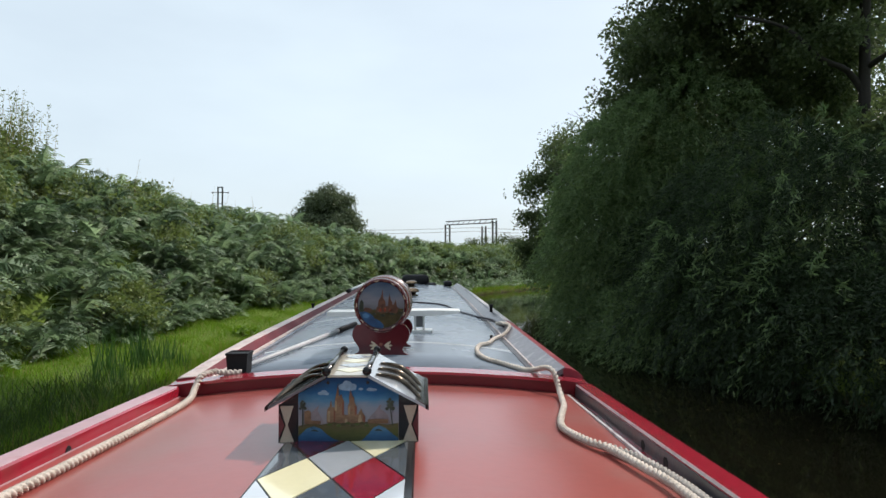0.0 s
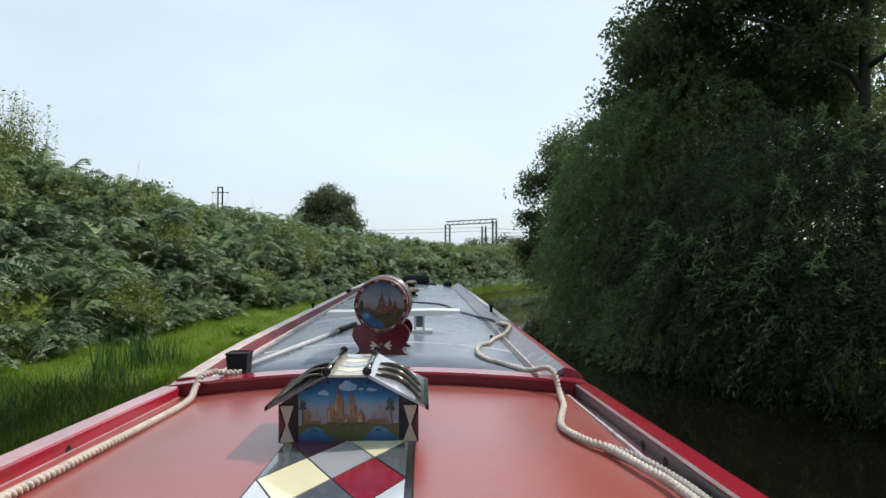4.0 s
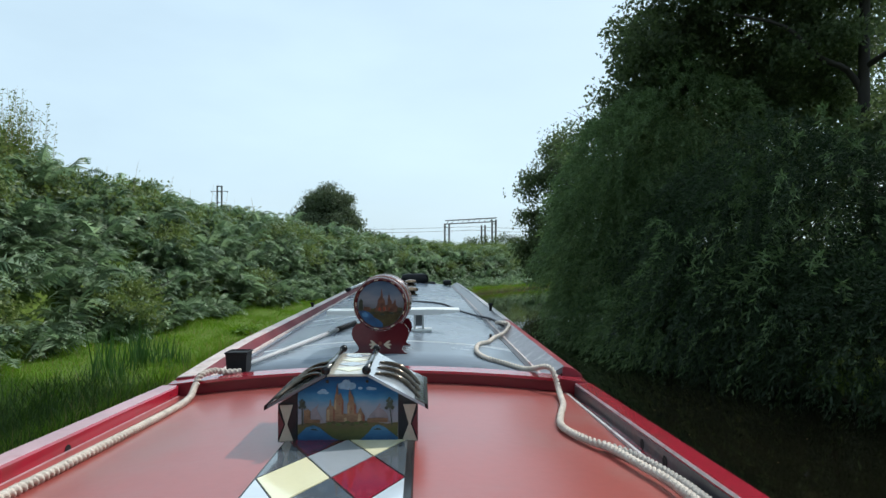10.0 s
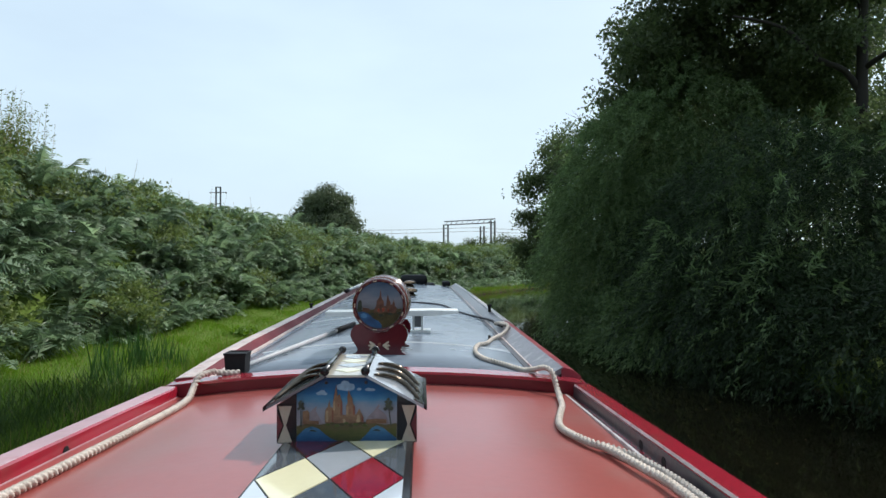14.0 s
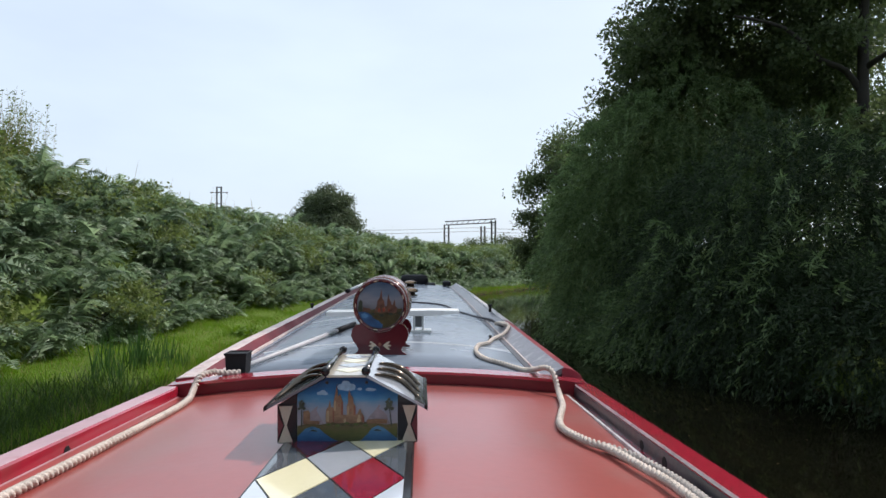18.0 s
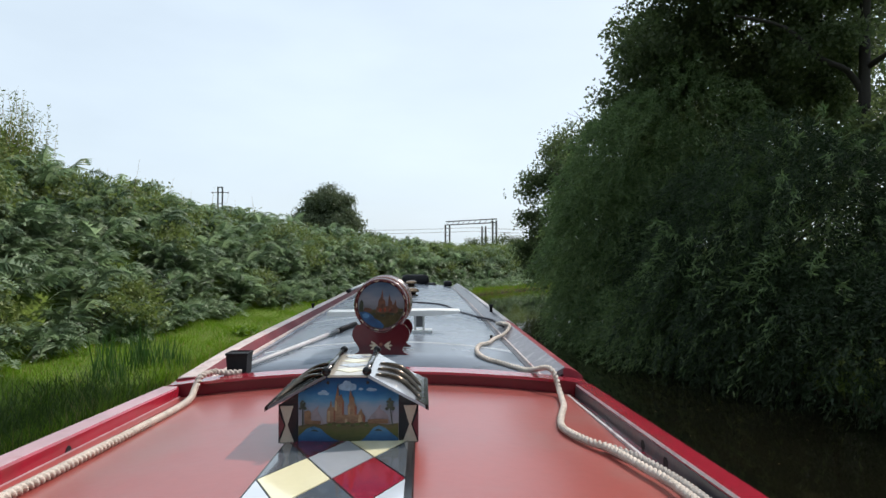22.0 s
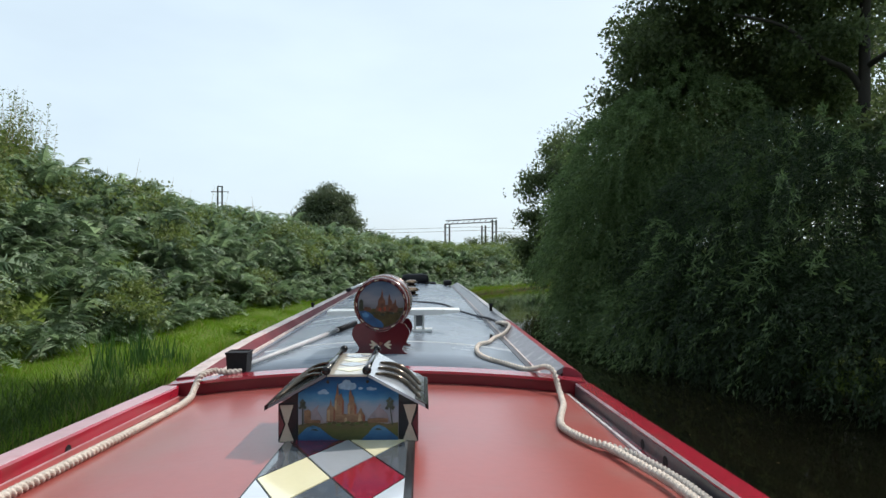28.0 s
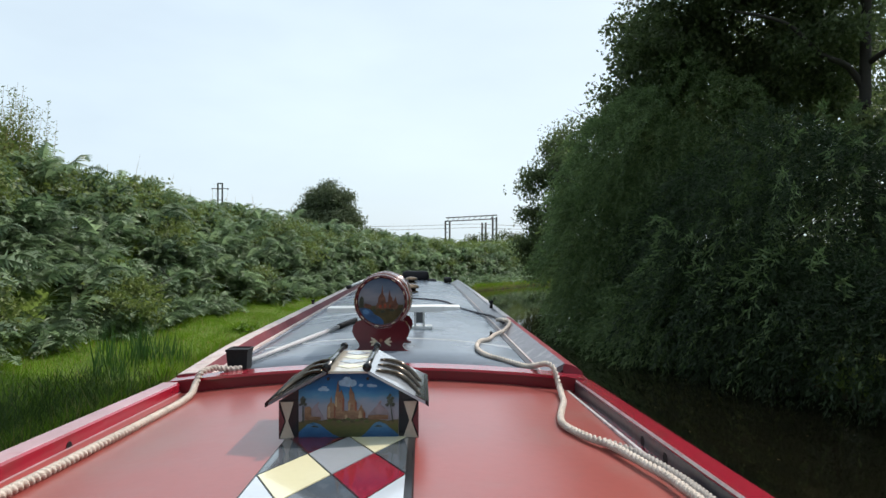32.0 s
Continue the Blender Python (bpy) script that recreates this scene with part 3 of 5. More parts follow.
# after roof, red, with its raised edges
cross = np.linspace(-0.868, 0.868, 27)
rings = []
for y in np.linspace(-1.2, 2.86, 24):
    top = [(XC + c, y, float(red_z(XC + c, y))) for c in cross]
    rings.append(top + [(XC + c, y, float(red_z(XC + c, y)) - 0.03) for c in cross[::-1]])
part("after_roof", loft(rings), RED, boat, "matt red painted roof panel", smooth=True)
for side in (-1, 1):
    rings = []
    for y in np.linspace(-1.2, 2.85, 20):
        zt = 1.367 + 0.033 * (2.85 - y)
        wide = 0.022 if side < 0 else 0.016
        pts = [(0.945 + wide, 1.20), (0.945 + wide, zt - 0.008), (0.938 + wide, zt), (0.892, zt), (0.886, zt - 0.006), (0.884, zt - 0.056), (0.846, zt - 0.060), (0.842, zt - 0.10), (0.90, zt - 0.10), (0.90, 1.20)]
        rings.append([(XC + side * a, y, z) for a, z in pts])
    rail = part("roof_edge", loft(rings), CRIMSON, boat, "glossy crimson raised roof edge")
    def along_rail(across):
        """A strip following the sloping rail, from (distance, rise) corners."""
        return loft([[(XC + side * a, y, 1.367 + 0.033 * (2.85 - y) + z) for a, z in across] for y in np.linspace(-1.1, 2.845, 12)])

    if side < 0:
        # the glossy top's sky reflection is painted on as a pale strip
        part("sheen_top", along_rail([(0.957, 0.0003), (0.955, 0.0024), (0.894, 0.0024), (0.892, 0.0003)]), PINK_SHEEN_WEAR, rail, "pale pink strip, sky reflection painted on the rail top")
        part("ledge", along_rail([(0.883, -0.0475), (0.882, -0.0445), (0.849, -0.0475), (0.846, -0.0625)]), RED, rail, "dull red ledge inside the rail")
        part("worn_edge", along_rail([(0.8835, -0.0440), (0.8825, -0.0422), (0.8790, -0.0424), (0.8785, -0.0455)]), PINK_SHEEN_WEAR, rail, "worn pale pink line where the ledge meets the rail")
    if side > 0:
        # thin pale strips here and on the ledge paint in edge highlights and wear
        part("worn_edge", along_rail([(0.8892, -0.0002), (0.8892, 0.0010), (0.8872, -0.002), (0.8855, -0.006), (0.8842, -0.006)]), PALE_SHEEN_WEAR, rail, "pale line along the rail's edge, painted highlight and worn paint")
        # slate strip laid over the crimson face to imitate its shade
        part("shade_strip", along_rail([(0.8848, -0.012), (0.8828, -0.012), (0.8808, -0.0565), (0.8840, -0.0575)]), SHADE_AND_GRIME, rail, "slate-grey strip, shade painted on the rail's inner face")
        part("worn_edge", along_rail([(0.853, -0.0470), (0.850, -0.0440), (0.8425, -0.0455), (0.8400, -0.066), (0.844, -0.066)]), BARE, rail, "pale line along the ledge, painted highlight and worn paint")
    # the right rail's middle hole (1.66) stands in for a small dark hook
    for yh in ((0.9, 1.845) if side < 0 else (0.9, 1.66, 1.845)):
        hole = lathe([(0.001, 0.0), (0.0165, 0.0), (0.016, 0.0012), (0.001, 0.0012)], (0, 0, 0), "z", 14)
        bmesh.ops.transform(hole, matrix=pose(XC + side * (0.8842 if side < 0 else 0.8812), yh + 0.12, 1.355 + 0.033 * (1.845 - yh), 0, -side * 90, 0), verts=hole.verts)
        part("drain_hole", hole, BLACK, rail, "black drain hole")

# step up to the fore roof
step = []
for y in (2.86, 2.94):
    step.append([(XC + c, y, 1.428 - 0.052 * (c / 0.87) ** 2 + (0.004 if y > 2.9 else 0)) for c in np.linspace(-0.945, 0.945, 25)] +
                [(XC + c, y, 1.25) for c in np.linspace(0.945, -0.945, 25)])
part("roof_step", loft(step), SHADED_CRIMSON, boat, "crimson step between the roof levels")
top_face = []
for y in (2.858, 2.938):
    top_face.append([(XC + c, y, 1.4305 - 0.052 * (c / 0.87) ** 2 + (0.004 if y > 2.9 else 0)) for c in np.linspace(-0.935, 0.935, 25)] +
                    [(XC + c, y, 1.427 - 0.052 * (c / 0.87) ** 2 + (0.004 if y > 2.9 else 0)) for c in np.linspace(0.935, -0.935, 25)])
part("step_top", loft(top_face), STEP_GLOSS, boat, "high-gloss crimson top of the step")
lip = []
for y in (2.845, 2.857):
    lip.append([(XC + c, y, 1.431 - 0.052 * (c / 0.87) ** 2) for c in np.linspace(-0.80, 0.80, 21)] + [(XC + c, y, 1.419 - 0.052 * (c / 0.87) ** 2) for c in np.linspace(0.80, -0.80, 21)])
part("step_lip", loft(lip), CRIMSON, boat)

cross = np.linspace(-0.78, 0.78, 25)
rings = []
for y in np.linspace(2.94, 11.7, 20):
    k = 1 if y < 9 else 1 - 0.03 * (y - 9) / 2.7
    rings.append([(XC + c * k, y, float(grey_z(XC + c))) for c in cross] + [(XC + c * k, y, float(grey_z(XC + c)) - 0.03) for c in cross[::-1]])
fore = part("fore_roof", loft(rings), GREY, boat, "blue-grey painted roof panel", smooth=True)
for y in (3.79, 5.46, 7.6, 9.8):
    seam = [[(XC + c, y + d, float(grey_z(XC + c)) + h) for c in np.linspace(-0.74, 0.74, 15)] for d, h in ((-0.012, -0.001), (-0.006, 0.003), (0.006, 0.003), (0.012, -0.001))]
    part("weld_seam", loft(seam, closed=False), SEAM, fore, "pale weld seam", smooth=True)
for side in (-1, 1):
    def ramp(y):
        """How far the port handrail dips where it meets the step."""
        return 0.032 * max(0.0, (4.0 - y) / 1.05) ** 1.5 if side < 0 else 0.0

    rings = []
    for y in [2.945, 3.1, 3.3, 3.6, 4.0] + list(np.linspace(4.5, 11.75, 15)):
        k = 1 if y < 9 else 1 - 0.03 * (y - 9) / 2.75
        pts = [(0.945, 1.15), (0.944, 1.376), (0.936, 1.391), (0.905, 1.411), (0.884, 1.419), (0.862, 1.4235), (0.850, 1.415), (0.850, 1.335), (0.86, 1.335), (0.88, 1.15)]
        if side < 0:
            pts[1:6] = [(0.940, 1.396), (0.938, 1.408), (0.932, 1.4135), (0.895, 1.4185), (0.857, 1.4215)]
        rings.append([(XC + side * a * k, y, z - ramp(y)) for a, z in pts])
    hr = part("handrail", loft(rings), RAIL_RED, boat, "crimson handrail along the roof")
    def rail_strip(across):
        """A strip that follows the handrail, from (distance, height) corners."""
        return loft([[(XC + side * a * (1 if y < 9 else 1 - 0.03 * (y - 9) / 2.75), y, z - ramp(y) * smooth(z, 1.36, 1.41)) for a, z in across] for y in [2.95, 3.1, 3.3, 3.6, 4.0] + list(np.linspace(4.5, 11.72, 12))])

    if side < 0:
        part("rail_slope", rail_strip([(0.850, 1.4215), (0.850, 1.400), (0.817, 1.345), (0.815, 1.373)]), DULL_RED, hr, "crimson inner face of the handrail")
        # pale cap: sky sheen on the gloss top painted in together with wear
        part("worn_cap", rail_strip([(0.937, 1.4115), (0.932, 1.4165), (0.895, 1.4215), (0.856, 1.4245), (0.851, 1.422), (0.856, 1.418)]), PALE_SHEEN_WEAR, hr, "pale strip along the handrail top, sky sheen and wear in its colour")
        part("worn_edge", rail_strip([(0.820, 1.372), (0.817, 1.3785), (0.806, 1.3765), (0.802, 1.362)]), PALE_SHEEN_WEAR, hr, "chalky worn line beside the roof")
        part("rail_gutter", rail_strip([(0.806, 1.3655), (0.806, 1.345), (0.772, 1.345), (0.772, 1.3685)]), GREY, hr, "blue-grey painted roof margin")
    else:
        part("rail_slope", rail_strip([(0.858, 1.4255), (0.858, 1.400), (0.765, 1.340), (0.765, 1.374)]), LILAC, hr, "pale lilac-grey slope inside the handrail, sky sheen and wear in its colour")
        worn_top = [(0.9465, 1.378), (0.938, 1.3945), (0.906, 1.4145), (0.885, 1.4225), (0.850, 1.4290), (0.846, 1.422)]
        part("worn_cap", loft([[(XC + a * (1 if y < 9 else 1 - 0.03 * (y - 9) / 2.75), y, z) for a, z in worn_top] for y in np.linspace(5.1, 11.73, 10)]), BARE, hr, "weathered pale grey top of the handrail")
        part("rail_gutter", rail_strip([(0.765, 1.373), (0.765, 1.355), (0.725, 1.355), (0.725, 1.3765)]), SHADE_AND_GRIME, hr, "dirty dark gutter beside the roof")
        part("worn_edge", rail_strip([(0.768, 1.376), (0.764, 1.3795), (0.757, 1.3785), (0.755, 1.372)]), PALE_SHEEN_WEAR, hr, "chalky worn line beside the roof")
    for across, y, tall in (((0.835, 5.9, 0.07),) if side > 0 else ((0.905, 6.4, 0.045),)):
        part("rail_pin", lathe([(0.001, 0), (0.014, 0), (0.014, tall * 0.7), (0.022, tall * 0.78), (0.022, tall), (0.001, tall + 0.004)], (XC + side * across, y, 1.420), "z", 10), BLACK, hr, "black rail pin", smooth=True)
    rings = []
    for y, w in ((-1.6, 0.93), (2.8, 1.0), (9, 1.0), (11.8, 0.97)):
        rings.append([(XC + side * a, y, z) for a, z in ((0.935 * w if y < 3 else 0.925 * w, 1.2 if y < 3 else 1.17), (1.02 * w, 0.42), (0.98 * w, 0.42), (0.86 * w, 1.17))])
    part("cabin_side", loft(rings), SIDE, boat, "dark painted cabin side")

# hull, bow and foredeck
hull = []
for y, w, top in ((-2.4, 0.5, 0.5), (-1.6, 0.95, 0.44), (-0.5, 1.04, 0.42), (11.5, 1.04, 0.44), (13.2, 0.95, 0.52), (14.6, 0.62, 0.66), (15.4, 0.16, 0.82)):
    hull.append([(XC - w, y, top), (XC - w * 0.98, y, -0.3), (XC - w * 0.7, y, -0.55), (XC + w * 0.7, y, -0.55), (XC + w * 0.98, y, -0.3), (XC + w, y, top)])
part("hull", loft(hull), HULL, boat, "black steel hull")
part("after_bulkhead", box(XC - 0.86, XC + 0.86, -1.19, -1.15, 0.42, 1.36), SIDE, boat)
part("fore_bulkhead", box(XC - 0.84, XC + 0.84, 11.72, 11.76, 0.45, 1.36), SIDE, boat)
cratch = prism([(XC - 0.62, 0.75), (XC + 0.62, 0.75), (XC + 0.30, 1.38), (XC + 0.10, 1.46), (XC - 0.10, 1.46), (XC - 0.30, 1.38)], 11.78, 13.6)
part("cratch_cover", cratch, BLACK, boat, "black canvas cratch cover over the foredeck")
for x, w, h in ((XC + 0.07, 0.25, 0.175), (XC + 0.66, 0.07, 0.055), (XC + 0.35, 0.10, 0.025)):
    b = box(x - w, x + w, 11.42, 11.74, 1.39, 1.42 + h, 0.09 if h > 0.15 else 0.025)
    part("fore_cover", b, BLACK, boat, "dark rolled cover at the front of the roof", smooth=True)

part("rope_eye", lathe([(0.001, 0), (0.016, 0), (0.014, 0.012), (0.008, 0.018), (0.008, 0.030), (0.013, 0.036), (0.001, 0.042)], (0.455, 4.16, float(grey_z(0.455)) - 0.002), "z", 10), BLACK, boat, "small black rope eye on the grey roof", smooth=True)

# brass mushroom vents along the middle of the roof
vent = thing("mushroom_vent", XC + 0.015, 10.4, 1.430, "brass mushroom vent on the grey roof", "vent", "mushroom vents")
part("vent_base", lathe([(0.001, 0), (0.085, 0), (0.085, 0.012), (0.06, 0.02), (0.055, 0.05), (0.001, 0.05)], (0, 0, 0), "z", 20), BRONZE, vent, smooth=True)
part("vent_cap", lathe([(0.001, 0.05), (0.09, 0.05), (0.10, 0.06), (0.092, 0.082), (0.06, 0.10), (0.001, 0.108)], (0, 0, 0), "z", 20), TARNISHED, vent, "domed brass cap", smooth=True)
copy_thing(vent, pose(XC + 0.055, 8.1, 1.430))

# ---- sliding hatch with painted lozenges ----
hatch = thing("sliding_hatch", -0.228, 1.4, 1.39, "sliding hatch top painted with grey, cream and red lozenges", "hatch")
HZ = 0.03


def hatch_z(y):
    return 0.035 * (1.47 - (y + 1.4)) + HZ


slab = loft([[(-0.172, y, hatch_z(y) - 0.045), (-0.172, y, hatch_z(y) - 0.004), (-0.168, y, hatch_z(y)), (0.205, y, hatch_z(y)), (0.209, y, hatch_z(y) - 0.004), (0.209, y, hatch_z(y) - 0.045)] for y in (-1.0, 0.55)])
part("hatch_slab", slab, BLACK_GLOSS, hatch, "black edged hatch slab")
LW, LL = 0.1765, 0.356
paints = {"grey": TILE_GREY, "slate": TILE_SLATE, "white": TILE_WHITE, "cream": CREAM, "red": TILE_RED, "maroon": TILE_RED_MIRRORING}
# the maroon lozenge is a red one darkened by a painted reflection
order = {(0, 0): "grey", (-2, 0): "slate", (2, 0): "slate", (-1, -1): "cream", (1, -1): "red", (-1, 1): "maroon", (1, 1): "cream", (0, -2): "slate", (-2, -2): "white", (2, -2): "white",
         (0, 2): "slate", (-1, -3): "red", (1, -3): "cream", (0, -4): "grey", (-2, -4): "slate", (2, -4): "slate"}


def clip(poly, lo, hi):
    """The part of an outline between two x values."""
    for sign, lim in ((1, lo), (-1, -hi)):
        out = []
        for a, b in zip(poly, poly[1:] + poly[:1]):
            da, db = sign * a[0] - lim, sign * b[0] - lim
            if da >= 0:
                out.append(a)
            if da * db < 0:
                t = da / (da - db)
                out.append((a[0] + (b[0] - a[0]) * t, a[1] + (b[1] - a[1]) * t))
        poly = out
        if not poly:
            break
    return poly


for i in range(-7, 8):
    for j in range(-7, 8):
        # two families of lozenges, laid point to point
        cx, cy = 0.013 + (i - j) * LW / 2, 0.290 + (i + j) * LL / 2
        if not (-0.95 < cy < 0.50) or abs(cx) > 0.32:
            continue
        g = 0.0035
        pol = clip([(cx - LW / 2 + g, cy), (cx, cy - LL / 2 + g * 1.6), (cx + LW / 2 - g, cy), (cx, cy + LL / 2 - g * 1.6)], 0.0145 - LW, 0.0115 + LW)
        if len(pol) < 3:
            continue
        pol = [(a, min(b, 0.54)) for a, b in pol]
        col = order.get((i - j, i + j), ("grey", "red", "slate", "cream")[(i + 2 * j) % 4])
        bm = loft([[(a, b, hatch_z(b) - 0.002) for a, b in pol], [(a, b, hatch_z(b) + 0.0025) for a, b in pol]])
        part("lozenge", bm, paints[col], hatch)

# ---- painted box with a pitched brass-barred roof ----
BX, BY, BZ = -0.2155, 1.858, 1.402
rbox = thing("roof_box", BX, BY, BZ, "house-shaped wooden roof box with a painted castle scene and bronze bars", "box")
rbox.scale = (0.963, 0.963, 0.963)
DEEP = 0.37
body = prism([(-0.205, 0.0), (0.210, 0.0), (0.210, 0.118), (0.062, 0.201), (-0.060, 0.201), (-0.205, 0.118)], 0.004, DEEP)
part("body", body, BLACK_GLOSS, rbox, "black painted box body")


def flat(name, points, y, mat, parent, label=""):
    """A painted shape, a millimetre thick, given in millimetres."""
    return part(name, prism([(a / 1000, b / 1000) for a, b in points], y - 0.0012, y), mat, parent, label)


def oval(cx, cz, rx, rz, n=18, wob=0.0):
    return [(cx + rx * math.cos(6.2832 * k / n) * (1 + wob * math.sin(3 * k)), cz + rz * math.sin(6.2832 * k / n) * (1 + wob * math.cos(4 * k))) for k in range(n)]


panel = flat("picture_panel", [(-150, 3), (153, 3), (153, 150), (60, 199), (-58, 199), (-150, 150)], 0.003, BOX_SKY, rbox, "painted lake and castle scene")
for k, (cx, cz, rx, rz) in enumerate(((-18, 170, 12, 9), (-4, 177, 14, 12), (12, 171, 13, 9), (4, 165, 20, 7), (38, 163, 7, 4), (66, 162, 10, 5), (76, 161, 11, 4), (-82, 151, 9, 5), (-73, 154, 10, 7), (-66, 150, 9, 4))):
    flat("cloud", oval(cx, cz, rx, rz, wob=0.10), 0.0012 - 0.0001 * k, CLOUD, panel)
for x in (-61, 59):
    flat("screw_head", oval(x, 183, 5, 5, 12), 0.0010, BLACK_GLOSS, panel, "dark screw head")
flat("mountain", [(54, 60), (66, 80), (84, 98), (97, 117), (101, 113), (96, 104), (106, 98), (120, 84), (128, 60)], -0.0002, MOUNT, panel)
flat("mountain", [(-120, 60), (-112, 92), (-96, 108), (-86, 116), (-92, 100), (-84, 84), (-70, 60)], -0.0002, MOUNT, panel)
flat("meadow", [(-149, 4), (152, 4), (152, 60), (120, 55), (60, 64), (10, 67), (-40, 64), (-80, 57), (-110, 62), (-149, 54)], -0.0006, BOX_MEADOW, panel)
for pts in ([(-149, 4), (-16, 4), (-44, 14), (-66, 30), (-84, 46), (-104, 53), (-124, 46), (-149, 22)], [(36, 4), (152, 4), (152, 14), (134, 28), (112, 46), (93, 54), (76, 46), (60, 26)]):
    flat("lake", pts, -0.0015, BOX_LAKE, panel)
for cx, cz in ((-100, 40), (92, 40)):
    flat("bridge_arch", [(cx - 13, cz - 2), (cx - 6, cz + 2), (cx, cz + 3), (cx + 7, cz + 1), (cx + 12, cz - 4), (cx + 5, cz - 3), (cx - 4, cz - 2)], -0.0019, PAINT_DARK, panel)
# castle: wings, two towers drawn up to thin spires, walls to either side
for k, pts in enumerate(([(-64, 62), (52, 62), (52, 80), (46, 90), (36, 98), (30, 88), (-4, 86), (-38, 90), (-64, 86)], [(-64, 62), (-38, 62), (-38, 104), (-44, 110), (-58, 109), (-63, 100)],
            [(-40, 84), (-12, 84), (-12, 126), (-16, 136), (-20, 150), (-27, 142), (-30, 180), (-35, 152), (-40, 128)], [(0, 84), (26, 84), (26, 112), (20, 121), (18, 138), (12, 146), (7, 163), (3, 140), (4, 122), (-1, 114)],
            [(-131, 60), (-111, 60), (-111, 94), (-117, 101), (-131, 98)], [(-111, 60), (-82, 60), (-82, 69), (-111, 70)], [(60, 60), (121, 60), (121, 72), (92, 74), (60, 72)], [(-56, 108), (-48, 108), (-51, 133)], [(34, 96), (44, 92), (40, 106)])):
    flat("castle_wall", pts, -0.0020 - 0.00008 * k, BOX_CASTLE, panel)
for pts in ([(-40, 100), (-34, 98), (-34, 128), (-38, 130)], [(0, 88), (6, 88), (6, 112), (1, 112)], [(-62, 66), (-54, 66), (-54, 100), (-61, 98)], [(-10, 63), (-2, 63), (-2, 72), (-6, 76), (-10, 72)], [(30, 64), (42, 64), (40, 86), (33, 86)]):
    flat("sunlit_wall", pts, -0.0029, CASTLE_LIGHT, panel)
for pts in ([(-18, 86), (-12, 86), (-12, 124), (-17, 126)], [(20, 86), (26, 86), (26, 111), (20, 114)], [(-43, 64), (-38, 64), (-38, 100), (-43, 104)], [(46, 64), (52, 64), (52, 79), (46, 86)], [(-26, 112), (-22, 112), (-22, 120), (-26, 120)], [(10, 98), (14, 98), (14, 105), (10, 105)]):
    flat("shaded_wall", pts, -0.0029, CASTLE_RED, panel)
for k in range(9):
    flat("bush", oval(-56 + 14 * k, 58 + 4 * math.sin(k * 2.1), 8, 4, 10, 0.15), -0.0032 - 0.0001 * (k % 3), UMBER if k % 2 else HILL, panel)
for x, lean, rx, rz in ((-136, 0, 12, 14), (127, 8, 15, 18)):
    flat("painted_trunk", [(x - 1.5 + lean, 52), (x + 2 + lean, 52), (x + 1, 112), (x - 1, 112)], -0.0030, PAINT_DARK, panel)
    for k, (dx, dz, r) in enumerate(((0, 0, 0.8), (-0.5, -0.5, 0.5), (0.5, -0.45, 0.55), (0.35, 0.5, 0.5), (-0.3, 0.55, 0.5), (0, 0.95, 0.4))):
        flat("painted_bough", oval(x + dx * rx * 1.2, 114 + dz * rz * 1.1, rx * r * 0.8, rz * r * 0.55, 11, 0.22), -0.0034 - 0.0001 * k, PAINT_TREE, panel)
for s, a, b in ((-1, -209, -152), (1, 155, 213)):
    strip = part("corner_board", prism([(a / 1000, 0.002), (b / 1000, 0.002), (b / 1000, 0.118), (a / 1000, 0.118)] if s > 0 else [(a / 1000, 0.002), (b / 1000, 0.002), (b / 1000, 0.118), (a / 1000, 0.118)], 0.0, 0.01), BLACK_GLOSS, rbox)
    c = a + 25 if s < 0 else b - 25
    flat("cream_lozenge", [(c - 22, 4), (c + 22, 4), (c + 3, 56), (c + 20, 114), (c - 20, 114), (c - 3, 56)], -0.001, BOARD_CREAM, strip)
    flat("red_edge", [(c + s * 24, 14), (c + s * 24, 98), (c + s * 7, 56)] if s > 0 else [(c - 24, 14), (c - 7, 56), (c - 24, 98)], -0.001, MAROON, strip)
